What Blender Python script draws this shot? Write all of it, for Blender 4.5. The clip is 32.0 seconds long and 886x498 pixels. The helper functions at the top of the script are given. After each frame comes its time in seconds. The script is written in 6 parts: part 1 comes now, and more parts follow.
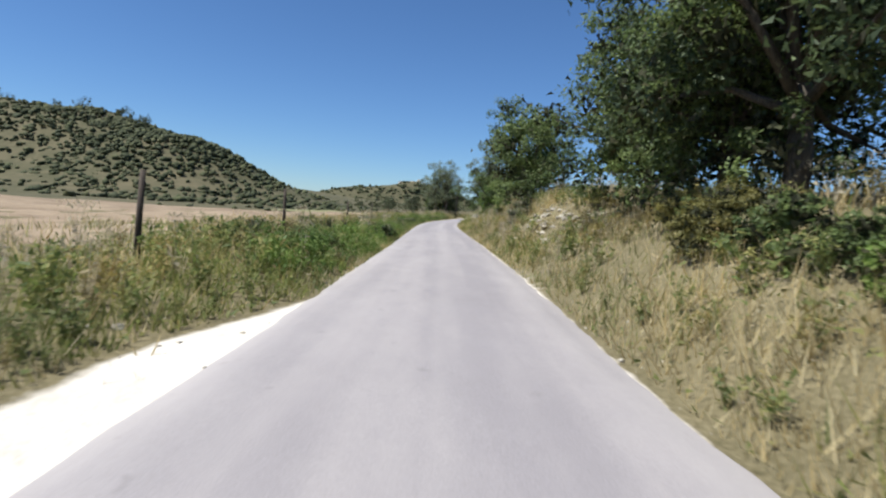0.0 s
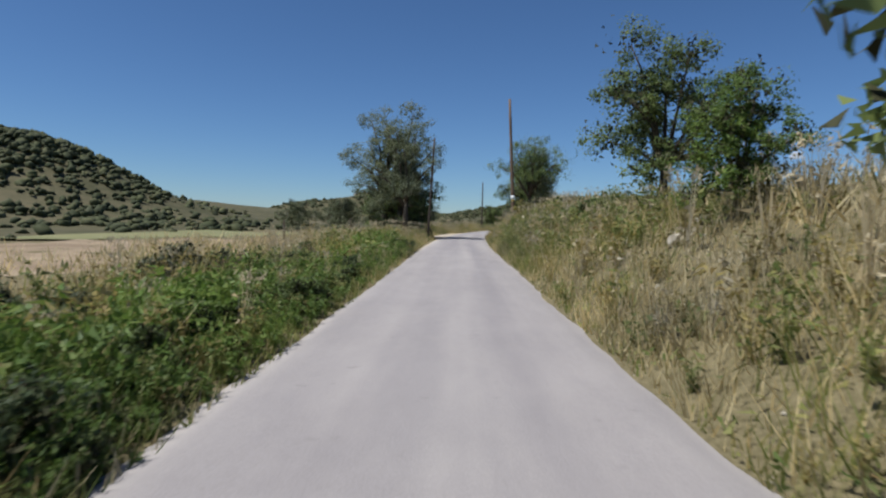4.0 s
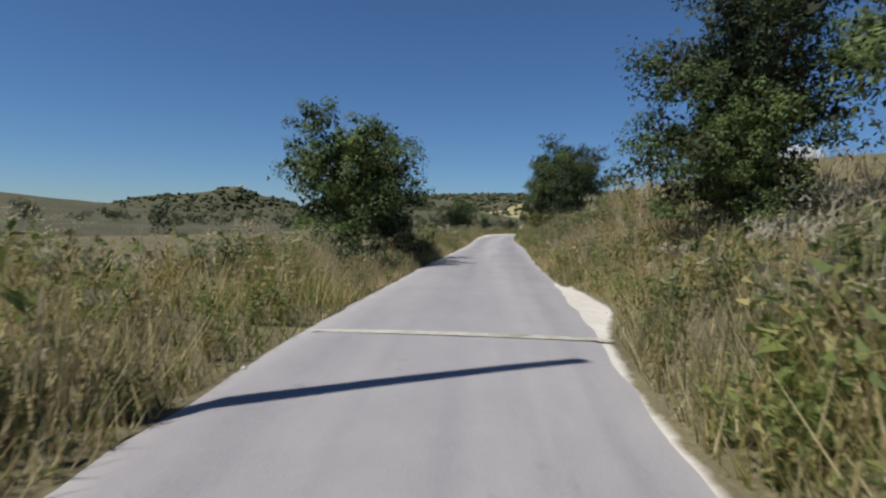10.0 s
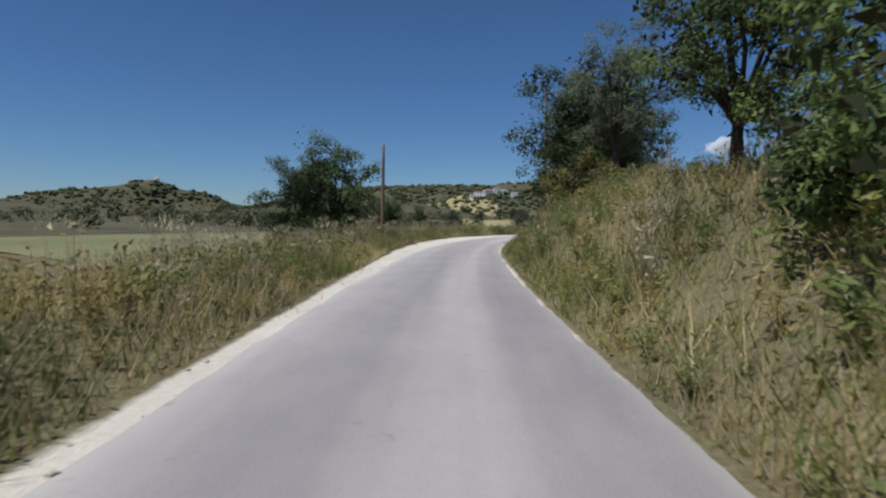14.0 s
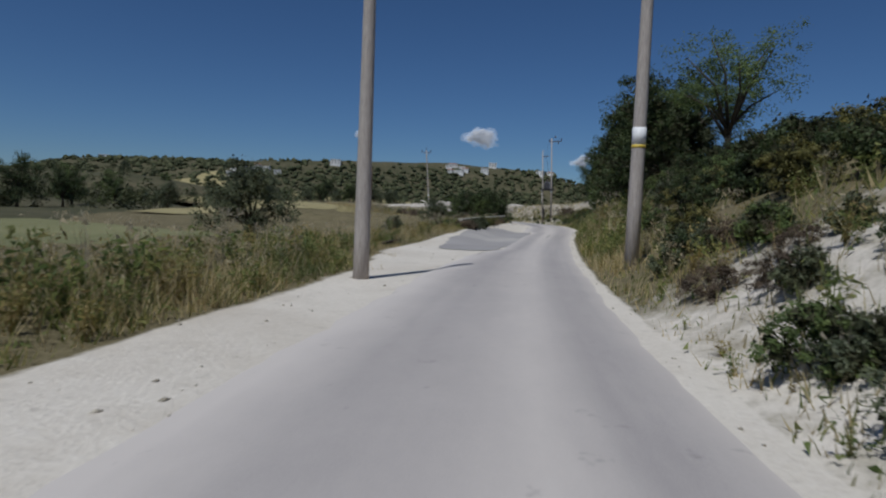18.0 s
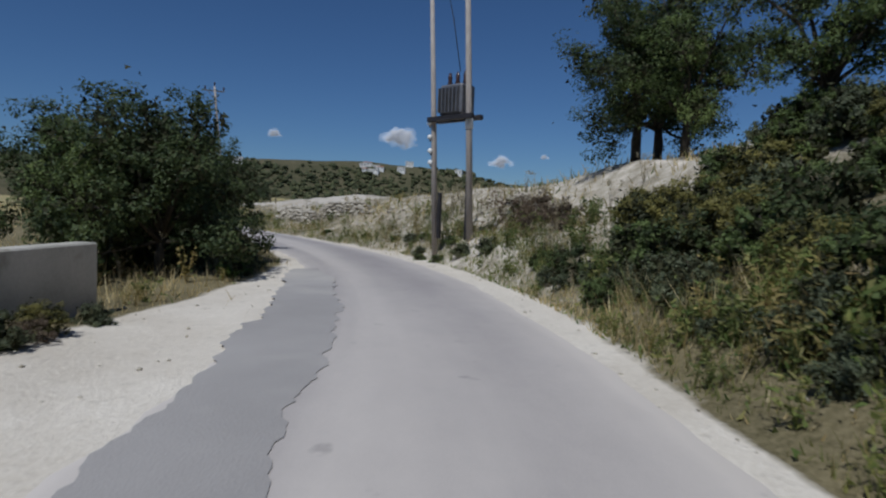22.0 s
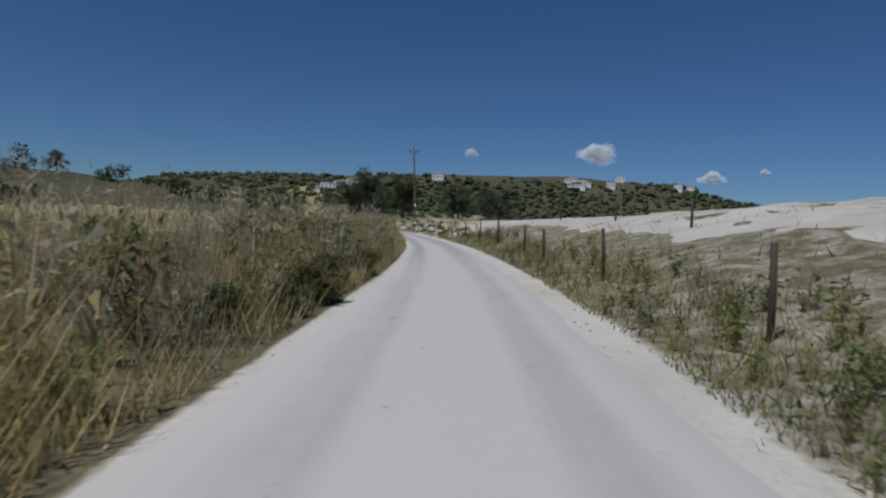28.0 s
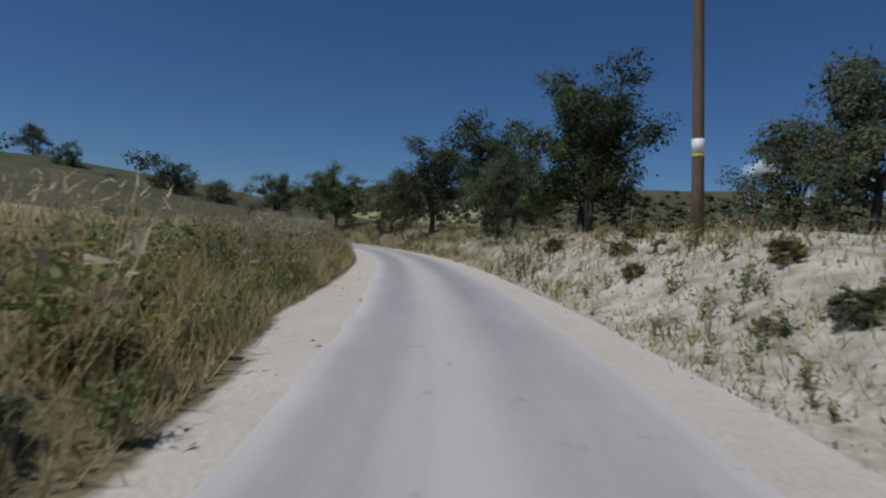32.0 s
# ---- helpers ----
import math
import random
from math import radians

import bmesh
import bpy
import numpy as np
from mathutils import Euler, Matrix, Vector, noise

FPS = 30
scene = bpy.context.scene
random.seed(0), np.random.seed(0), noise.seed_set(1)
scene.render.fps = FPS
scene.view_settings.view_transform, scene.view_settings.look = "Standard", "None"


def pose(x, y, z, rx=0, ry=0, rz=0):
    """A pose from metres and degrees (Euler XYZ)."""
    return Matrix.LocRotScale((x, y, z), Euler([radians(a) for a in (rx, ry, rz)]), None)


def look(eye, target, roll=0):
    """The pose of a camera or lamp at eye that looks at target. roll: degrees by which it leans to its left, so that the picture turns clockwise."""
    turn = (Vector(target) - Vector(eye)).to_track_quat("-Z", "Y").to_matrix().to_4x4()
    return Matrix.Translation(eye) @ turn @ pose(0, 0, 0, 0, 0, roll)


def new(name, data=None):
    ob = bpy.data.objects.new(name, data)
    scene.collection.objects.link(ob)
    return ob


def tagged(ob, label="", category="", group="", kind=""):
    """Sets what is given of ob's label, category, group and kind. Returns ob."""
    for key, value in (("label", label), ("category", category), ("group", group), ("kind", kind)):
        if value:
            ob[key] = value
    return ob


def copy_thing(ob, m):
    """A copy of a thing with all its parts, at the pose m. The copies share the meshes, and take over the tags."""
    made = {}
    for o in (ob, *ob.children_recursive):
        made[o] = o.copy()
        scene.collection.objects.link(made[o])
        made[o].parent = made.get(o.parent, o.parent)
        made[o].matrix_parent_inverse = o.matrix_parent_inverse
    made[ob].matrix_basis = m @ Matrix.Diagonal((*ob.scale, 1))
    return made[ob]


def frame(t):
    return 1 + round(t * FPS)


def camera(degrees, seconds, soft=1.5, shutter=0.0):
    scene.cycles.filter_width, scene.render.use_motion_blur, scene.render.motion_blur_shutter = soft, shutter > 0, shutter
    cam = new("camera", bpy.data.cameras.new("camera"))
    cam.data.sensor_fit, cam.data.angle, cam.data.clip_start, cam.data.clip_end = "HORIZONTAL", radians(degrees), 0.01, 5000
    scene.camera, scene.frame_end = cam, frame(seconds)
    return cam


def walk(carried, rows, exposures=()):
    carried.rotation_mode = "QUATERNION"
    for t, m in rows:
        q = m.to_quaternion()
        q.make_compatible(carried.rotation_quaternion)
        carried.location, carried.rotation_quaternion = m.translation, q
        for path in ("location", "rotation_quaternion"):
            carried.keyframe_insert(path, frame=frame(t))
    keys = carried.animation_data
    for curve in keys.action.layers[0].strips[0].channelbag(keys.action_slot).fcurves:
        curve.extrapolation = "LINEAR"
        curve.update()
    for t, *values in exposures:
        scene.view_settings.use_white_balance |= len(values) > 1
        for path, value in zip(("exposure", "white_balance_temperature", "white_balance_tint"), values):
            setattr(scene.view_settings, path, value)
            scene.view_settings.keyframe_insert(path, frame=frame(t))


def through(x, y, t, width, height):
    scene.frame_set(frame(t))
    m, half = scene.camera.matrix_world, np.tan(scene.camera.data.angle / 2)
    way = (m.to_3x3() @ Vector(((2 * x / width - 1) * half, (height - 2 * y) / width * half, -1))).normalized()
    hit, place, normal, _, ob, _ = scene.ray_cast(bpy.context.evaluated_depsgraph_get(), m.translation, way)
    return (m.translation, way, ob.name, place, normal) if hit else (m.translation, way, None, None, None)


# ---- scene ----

# ---- camera ----
cam = camera(71.4, 32.0, soft=2.2, shutter=0.07)
CAM_Z = 1.25
# seconds, x, y, yaw, pitch, roll (degrees)
PATH = [
    (0, -0.00, -0.00, 0.03, -3.57, 4.19),
    (0.5, 0.06, 9.28, 1.24, -2.23, 2.29),
    (1, -0.03, 18.18, 1.86, -2.47, 2.45),
    (1.5, -0.16, 26.66, 2.22, -2.90, 2.26),
    (2, -0.36, 34.71, 2.32, -2.87, 2.28),
    (2.5, -0.50, 42.21, 1.82, -2.44, 3.18),
    (3, -0.49, 49.48, 0.66, -2.39, 2.93),
    (3.5, -0.37, 56.84, -0.44, -2.61, 2.60),
    (4, 0.01, 64.39, -3.51, -2.48, 1.43),
    (4.5, 0.74, 72.23, -5.25, -2.35, 0.31),
    (5, 1.58, 80.45, -4.61, -2.27, -0.54),
    (5.5, 2.29, 89.16, -2.94, -2.13, -1.02),
    (6, 2.99, 98.45, -4.13, -1.63, -0.80),
    (6.5, 3.90, 107.33, -5.37, -1.60, -0.89),
    (7, 5.02, 116.32, -6.74, -2.06, -0.81),
    (7.5, 6.36, 125.19, -8.02, -2.59, -0.39),
    (8, 7.92, 133.96, -9.42, -2.43, -1.00),
    (8.5, 9.64, 142.62, -10.59, -2.68, -2.00),
    (9, 11.45, 151.11, -11.69, -2.39, -1.30),
    (9.5, 13.30, 159.23, -12.80, -2.49, 0.54),
    (10, 15.27, 166.92, -14.58, -2.28, 1.63),
    (10.5, 17.27, 173.77, -16.63, -2.31, 0.49),
    (11, 19.77, 180.87, -18.39, -2.86, 2.43),
    (11.5, 22.37, 187.85, -19.10, -3.18, 2.18),
    (12, 24.73, 194.28, -19.31, -2.92, 1.19),
    (12.5, 27.13, 201.08, -19.47, -3.20, 1.78),
    (13, 29.72, 208.10, -19.56, -3.09, 1.79),
    (13.5, 32.10, 214.51, -19.70, -3.20, 1.49),
    (14, 34.57, 220.99, -20.25, -2.74, 0.98),
    (14.5, 37.09, 227.49, -20.55, -2.47, 0.62),
    (15, 39.66, 233.93, -21.40, -2.58, 0.60),
    (15.5, 42.34, 240.21, -23.27, -3.02, 0.85),
    (16, 45.21, 246.21, -26.27, -3.40, 1.02),
    (16.5, 48.35, 251.80, -30.02, -3.64, 0.89),
    (17, 51.84, 256.97, -33.90, -4.55, 1.82),
    (17.5, 55.68, 261.77, -37.96, -4.15, 1.69),
    (18, 59.95, 266.43, -41.82, -3.82, 2.39),
    (18.5, 64.66, 270.87, -45.98, -4.08, 3.99),
    (19, 69.73, 275.10, -48.93, -3.15, 3.33),
    (19.5, 75.21, 279.36, -51.08, -3.77, 0.88),
    (20, 80.66, 283.37, -52.24, -3.65, 0.88),
    (20.5, 85.67, 287.00, -52.78, -2.95, 1.29),
    (21, 90.72, 290.76, -52.58, -2.95, 0.54),
    (21.5, 95.47, 294.37, -51.81, -2.77, 0.73),
    (22, 99.75, 297.94, -49.15, -3.45, 1.98),
    (22.5, 103.63, 301.56, -45.10, -2.71, 0.29),
    (23, 106.98, 305.49, -38.80, -2.89, -2.00),
    (23.5, 109.78, 309.69, -31.52, -2.84, -2.26),
    (24, 112.14, 314.52, -24.09, -3.40, -1.77),
    (24.5, 114.22, 320.31, -18.75, -3.35, 1.09),
    (25, 116.16, 326.85, -17.13, -3.35, 7.01),
    (25.5, 118.48, 333.64, -19.44, -2.42, 10.22),
    (26, 121.22, 340.15, -23.22, -1.67, 9.00),
    (26.5, 124.39, 346.51, -27.08, -2.00, 7.53),
    (27, 127.74, 352.60, -29.17, -2.17, 4.28),
    (27.5, 131.33, 358.64, -30.60, -2.27, 2.47),
    (28, 135.16, 364.82, -31.54, -2.42, 2.56),
    (28.5, 139.31, 371.33, -31.89, -2.59, 3.91),
    (29, 143.71, 378.43, -31.31, -2.49, 4.73),
    (29.5, 148.23, 386.12, -29.80, -2.24, 4.13),
    (30, 152.59, 394.30, -27.06, -2.62, 3.77),
    (30.5, 156.74, 402.89, -24.78, -2.23, 3.05),
    (31, 160.50, 411.55, -22.44, -2.16, 1.79),
    (31.5, 164.02, 420.42, -20.30, -2.10, 2.73),
    (32, 167.28, 429.43, -18.17, -1.43, 3.55),
]


def aim(x, y, yaw, pitch):
    a, b = radians(yaw), radians(pitch)
    return (x - 4 * math.sin(a) * math.cos(b), y + 4 * math.cos(a) * math.cos(b), CAM_Z + 4 * math.sin(b))


walk(cam, [(t, look((x, y, CAM_Z), aim(x, y, yaw, pitch), roll)) for t, x, y, yaw, pitch, roll in PATH],
     exposures=[(0, 0.82, 6080, 9), (0.8, 0.6, 6080, 9), (2, 0.42, 6080, 9), (4, 0.4, 6130, 9), (6, 0.32, 6250, 9), (8, 0.2, 6080, 9), (10, 0.2, 6020, 9), (12, 0.14, 5960, 9), (16, -0.2, 5840, 9), (17.5, -0.5, 5800, 9), (19, -0.64, 5740, 9), (20.5, -0.52, 5730, 9), (22, -0.46, 5730, 9), (27, -0.5, 5680, 9), (29, -0.6, 5680, 9), (32, -0.52, 5680, 9)])

# ---- light ----
SUN_DIR = Vector((-4.65, -1.3, 8.0)).normalized()
world = bpy.data.worlds.new("world")
scene.world = world
world.use_nodes = True
wn = world.node_tree.nodes
sky = wn.new("ShaderNodeTexSky")
sky.sky_type = "NISHITA"
sky.sun_disc = False
sky.sun_elevation = math.asin(SUN_DIR.z)
sky.sun_rotation = math.atan2(SUN_DIR.x, SUN_DIR.y)
sky.altitude, sky.air_density, sky.dust_density, sky.ozone_density = 1200.0, 1.0, 0.15, 5.0
deep = wn.new("ShaderNodeMix")
deep.data_type, deep.blend_type = "RGBA", "MULTIPLY"
deep.inputs[0].default_value, deep.inputs[7].default_value = 1.0, (0.76, 0.9, 1.04, 1.0)
world.node_tree.links.new(sky.outputs[0], deep.inputs[6])
world.node_tree.links.new(deep.outputs[2], wn["Background"].inputs[0])
wn["Background"].inputs[1].default_value = 0.06
sun = new("sun", bpy.data.lights.new("sun", "SUN"))
sun.data.energy, sun.data.angle, sun.data.color = 4.3, radians(0.53), (1.0, 0.955, 0.88)
sun.matrix_world = look(SUN_DIR * 100, (0, 0, 0))

# ---- materials ----


def mat_nodes(name, rough=0.9, spec=0.2):
    m = bpy.data.materials.new(name)
    m.use_nodes = True
    nt = m.node_tree
    b = nt.nodes["Principled BSDF"]
    b.inputs["Roughness"].default_value = rough
    b.inputs["Specular IOR Level"].default_value = spec
    return m, nt, b


def noise_tex(nt, scale, detail=4.0, rough=0.6, coord="Object", stretch=None):
    c = nt.nodes.new("ShaderNodeTexCoord")
    n = nt.nodes.new("ShaderNodeTexNoise")
    n.inputs["Scale"].default_value, n.inputs["Detail"].default_value, n.inputs["Roughness"].default_value = scale, detail, rough
    out = c.outputs[coord]
    if stretch:
        mp = nt.nodes.new("ShaderNodeMapping")
        mp.inputs["Scale"].default_value = stretch
        nt.links.new(out, mp.inputs["Vector"])
        out = mp.outputs[0]
    nt.links.new(out, n.inputs["Vector"])
    return n.outputs["Fac"]


def ramp(nt, fac, stops):
    r = nt.nodes.new("ShaderNodeValToRGB")
    while len(r.color_ramp.elements) < len(stops):
        r.color_ramp.elements.new(0.5)
    for e, (p, c) in zip(r.color_ramp.elements, stops):
        e.position, e.color = p, (*c, 1.0) if len(c) == 3 else c
    nt.links.new(fac, r.inputs[0])
    return r.outputs[0]


def mix(nt, fac, a, b, mode="MIX"):
    m = nt.nodes.new("ShaderNodeMix")
    m.data_type, m.blend_type = "RGBA", mode
    for key, v in ((0, fac), (6, a), (7, b)):
        if isinstance(v, (int, float)):
            m.inputs[key].default_value = v
        elif isinstance(v, tuple):
            m.inputs[key].default_value = (*v, 1.0)
        else:
            nt.links.new(v, m.inputs[key])
    return m.outputs[2]


def bump(nt, b, fac, strength=0.3, dist=0.02):
    bp = nt.nodes.new("ShaderNodeBump")
    bp.inputs["Strength"].default_value, bp.inputs["Distance"].default_value = strength, dist
    nt.links.new(fac, bp.inputs["Height"])
    nt.links.new(bp.outputs[0], b.inputs["Normal"])


def grainy(name, dark, light, scale, fine=60.0, rough=0.9, relief=0.4, dist=0.02, stain=None):
    """Two scales of variation between two colours, with a fine relief."""
    m, nt, b = mat_nodes(name, rough)
    big, small = noise_tex(nt, scale), noise_tex(nt, fine, 3.0)
    col = mix(nt, 0.35, ramp(nt, big, [(0.35, dark), (0.65, light)]), ramp(nt, small, [(0.3, dark), (0.7, light)]))
    if stain:
        col = mix(nt, ramp(nt, noise_tex(nt, scale * 0.31, 5.0, 0.7), [(0.52, (0, 0, 0)), (0.62, (1, 1, 1))]), col, stain)
    nt.links.new(col, b.inputs["Base Color"])
    bump(nt, b, small, relief, dist)
    return m


def leafy(name, tones, rough=0.55, through=0.35):
    """Leaves or blades: tones by a random value for each piece, with light through them."""
    m, nt, b = mat_nodes(name, rough, 0.25)
    g = nt.nodes.new("ShaderNodeNewGeometry")
    n = len(tones)
    big = ramp(nt, noise_tex(nt, 0.35, 3.0), [(0.35, (0.68, 0.7, 0.72)), (0.65, (1.2, 1.15, 1.0))])
    tone = ramp(nt, g.outputs["Random Per Island"], [(i / max(1, n - 1), c) for i, c in enumerate(tones)])
    col = mix(nt, 1.0, tone, big, "MULTIPLY")
    nt.links.new(col, b.inputs["Base Color"])
    tr = nt.nodes.new("ShaderNodeBsdfTranslucent")
    nt.links.new(col, tr.inputs[0])
    ms = nt.nodes.new("ShaderNodeMixShader")
    ms.inputs[0].default_value = through
    nt.links.new(b.outputs[0], ms.inputs[1])
    nt.links.new(tr.outputs[0], ms.inputs[2])
    nt.links.new(ms.outputs[0], nt.nodes["Material Output"].inputs[0])
    return m


def bark_like(name, dark, light):
    m, nt, b = mat_nodes(name, 0.85)
    f = noise_tex(nt, 6.0, 5.0, 0.7, stretch=(6, 6, 0.7))
    nt.links.new(ramp(nt, f, [(0.3, dark), (0.7, light)]), b.inputs["Base Color"])
    bump(nt, b, f, 0.5, 0.02)
    return m


def plain(name, col, rough=0.6, metal=0.0):
    m, nt, b = mat_nodes(name, rough, 0.3)
    c = ramp(nt, noise_tex(nt, 7.0, 4.0), [(0.3, tuple(v * 0.8 for v in col)), (0.7, tuple(min(1, v * 1.1) for v in col))])
    nt.links.new(c, b.inputs["Base Color"])
    b.inputs["Metallic"].default_value = metal
    return m


def road_material():
    m, nt, b = mat_nodes("asphalt", 0.85, 0.25)
    uv = nt.nodes.new("ShaderNodeUVMap")
    sep = nt.nodes.new("ShaderNodeSeparateXYZ")
    nt.links.new(uv.outputs[0], sep.inputs[0])
    base = ramp(nt, noise_tex(nt, 0.25, 6.0, 0.65), [(0.3, (0.215, 0.192, 0.192)), (0.7, (0.262, 0.236, 0.234))])
    grit = noise_tex(nt, 70.0, 3.0, 0.7)
    col = mix(nt, 0.22, base, ramp(nt, grit, [(0.3, (0.12, 0.115, 0.12)), (0.75, (0.5, 0.48, 0.47))]))
    # pale dust left and right of the wheel tracks and along the crown
    wave = nt.nodes.new("ShaderNodeMath")
    wave.operation = "MULTIPLY"
    wave.inputs[1].default_value = 3.9
    nt.links.new(sep.outputs[0], wave.inputs[0])
    cs = nt.nodes.new("ShaderNodeMath")
    cs.operation = "COSINE"
    nt.links.new(wave.outputs[0], cs.inputs[0])
    streak = noise_tex(nt, 1.0, 1.5, 0.4, "UV", (0.9, 0.06, 1))
    ad = nt.nodes.new("ShaderNodeMath")
    ad.operation = "MULTIPLY_ADD"
    ad.inputs[1].default_value = 0.13
    nt.links.new(cs.outputs[0], ad.inputs[0])
    nt.links.new(streak, ad.inputs[2])
    dust = ramp(nt, ad.outputs[0], [(0.4, (0, 0, 0)), (0.75, (0.2, 0.2, 0.2))])
    col = mix(nt, dust, col, (0.40, 0.37, 0.345))
    at = nt.nodes.new("ShaderNodeAttribute")
    at.attribute_name = "chalk"
    loose = nt.nodes.new("ShaderNodeMath")
    loose.operation = "MULTIPLY_ADD"
    loose.inputs[1].default_value = 0.62
    nt.links.new(at.outputs["Fac"], loose.inputs[0])
    drift = mix(nt, 0.35, noise_tex(nt, 1.0, 3.0, 0.5, "UV", (1.3, 0.035, 1)), noise_tex(nt, 1.6, 5.0, 0.7, "UV", (1.0, 0.35, 1)))
    nt.links.new(ramp(nt, drift, [(0.2, (0.32, 0.32, 0.32)), (0.8, (0.68, 0.68, 0.68))]), loose.inputs[2])
    white = ramp(nt, loose.outputs[0], [(0.5, (0, 0, 0)), (1.25, (0.88, 0.88, 0.88))])
    col = mix(nt, white, col, (0.6, 0.545, 0.49))
    # small dark spots and scuffs
    spots = ramp(nt, noise_tex(nt, 3.4, 3.0, 0.6), [(0.66, (0, 0, 0)), (0.74, (0.35, 0.35, 0.35))])
    col = mix(nt, spots, col, (0.15, 0.137, 0.135))
    nt.links.new(col, b.inputs["Base Color"])
    bump(nt, b, grit, 0.25, 0.006)
    return m


def ground_material():
    """Pale chalk by the road, dry soil and grass litter away from it, by the painted cover of the sheet."""
    m, nt, b = mat_nodes("earth", 0.95, 0.1)
    fine = noise_tex(nt, 18.0, 5.0, 0.7)
    chalk = mix(nt, 0.5, ramp(nt, noise_tex(nt, 0.8, 6.0), [(0.3, (0.6, 0.545, 0.465)), (0.7, (0.75, 0.69, 0.6))]),
                ramp(nt, fine, [(0.3, (0.52, 0.465, 0.385)), (0.7, (0.72, 0.665, 0.58))]))
    soil = nt.nodes.new("ShaderNodeAttribute")
    soil.attribute_name = "soil"
    chalk = mix(nt, soil.outputs["Fac"], chalk, ramp(nt, fine, [(0.3, (0.3, 0.235, 0.165)), (0.7, (0.47, 0.39, 0.29))]))
    chalk = mix(nt, ramp(nt, noise_tex(nt, 0.33, 6.0, 0.7), [(0.46, (0, 0, 0)), (0.7, (0.45, 0.45, 0.45))]), chalk, (0.42, 0.36, 0.28))
    chalk = mix(nt, ramp(nt, noise_tex(nt, 5.5, 4.0, 0.65), [(0.58, (0, 0, 0)), (0.72, (0.3, 0.3, 0.3))]), chalk, (0.27, 0.235, 0.185))
    litter = mix(nt, 0.5, ramp(nt, noise_tex(nt, 0.5, 5.0), [(0.3, (0.1, 0.085, 0.043)), (0.7, (0.225, 0.185, 0.1))]),
                 ramp(nt, fine, [(0.35, (0.045, 0.042, 0.02)), (0.65, (0.26, 0.22, 0.13))]))
    at = nt.nodes.new("ShaderNodeAttribute")
    at.attribute_name = "cover"
    ad = nt.nodes.new("ShaderNodeMath")
    ad.operation = "MULTIPLY_ADD"
    ad.inputs[1].default_value = 0.55
    nt.links.new(noise_tex(nt, 1.7, 6.0, 0.7), ad.inputs[0])
    nt.links.new(at.outputs["Fac"], ad.inputs[2])
    f = ramp(nt, ad.outputs[0], [(0.68, (0, 0, 0)), (0.88, (1, 1, 1))])
    nt.links.new(mix(nt, f, chalk, litter), b.inputs["Base Color"])
    bump(nt, b, fine, 0.7, 0.025)
    return m


def hill_material(name, bare, scrub, scale=0.05):
    m, nt, b = mat_nodes(name, 0.95, 0.1)
    f = noise_tex(nt, scale, 8.0, 0.7)
    g = noise_tex(nt, scale * 7, 5.0, 0.7)
    col = mix(nt, 0.45, ramp(nt, f, [(0.38, scrub), (0.62, bare)]), ramp(nt, g, [(0.42, scrub), (0.58, bare)]))
    nt.links.new(col, b.inputs["Base Color"])
    return m


ASPHALT, EARTH = road_material(), ground_material()
FARLAND = hill_material("dry_hillside", (0.125, 0.108, 0.064), (0.062, 0.064, 0.034), 0.02)
BROWN_FIELD = grainy("ploughed_stubble", (0.17, 0.12, 0.075), (0.36, 0.28, 0.185), 0.16, 1.7, relief=0.8, dist=0.15, stain=(0.21, 0.155, 0.1))
GREEN_FIELD = grainy("green_field", (0.145, 0.15, 0.066), (0.235, 0.225, 0.11), 0.1, 3.0)
STRAW_FIELD = grainy("straw_field", (0.26, 0.22, 0.1), (0.36, 0.31, 0.16), 0.1, 3.0)
CHALK_FIELD = grainy("chalk_field", (0.44, 0.39, 0.325), (0.58, 0.53, 0.455), 0.3, 9.0, stain=(0.38, 0.33, 0.26))
LIMESTONE = grainy("limestone", (0.27, 0.24, 0.185), (0.48, 0.435, 0.36), 3.2, 26.0, stain=(0.24, 0.215, 0.17))
CHALKSTONE = grainy("chalk_rubble", (0.33, 0.29, 0.225), (0.55, 0.505, 0.42), 3.5, 22.0, stain=(0.27, 0.235, 0.175))
CONCRETE = grainy("concrete", (0.36, 0.34, 0.29), (0.52, 0.49, 0.43), 1.5, 30.0, stain=(0.25, 0.22, 0.17))
PATCH = grainy("grey_asphalt_patch", (0.29, 0.272, 0.26), (0.4, 0.375, 0.355), 0.35, 60.0, stain=(0.44, 0.41, 0.375))
TAR = plain("dark_crack", (0.11, 0.1, 0.095), 0.9)
DAMP = grainy("damp_dust", (0.33, 0.305, 0.28), (0.42, 0.39, 0.36), 1.0, 40.0)
BARK = bark_like("bark", (0.035, 0.028, 0.02), (0.12, 0.1, 0.075))
POLE_BROWN = bark_like("brown_pole_wood", (0.09, 0.06, 0.04), (0.2, 0.14, 0.1))
POLE_GREY = bark_like("grey_pole_wood", (0.29, 0.255, 0.225), (0.48, 0.43, 0.385))
POST_WOOD = bark_like("dark_post_wood", (0.04, 0.03, 0.025), (0.1, 0.08, 0.06))
WHITE_PAINT = plain("white_enamel", (0.78, 0.78, 0.76), 0.4)
YELLOW_PAINT = plain("yellow_enamel", (0.7, 0.52, 0.08), 0.4)
IRON = plain("galvanised_steel", (0.22, 0.22, 0.23), 0.5, 0.7)
DARK_IRON = plain("dark_iron", (0.045, 0.042, 0.045), 0.5, 0.3)
PORCELAIN = plain("brown_porcelain", (0.06, 0.035, 0.03), 0.2)
PLASTER = plain("white_plaster", (0.76, 0.74, 0.7), 0.8)
GLASS_DARK = plain("dark_window_glass", (0.03, 0.035, 0.045), 0.15)
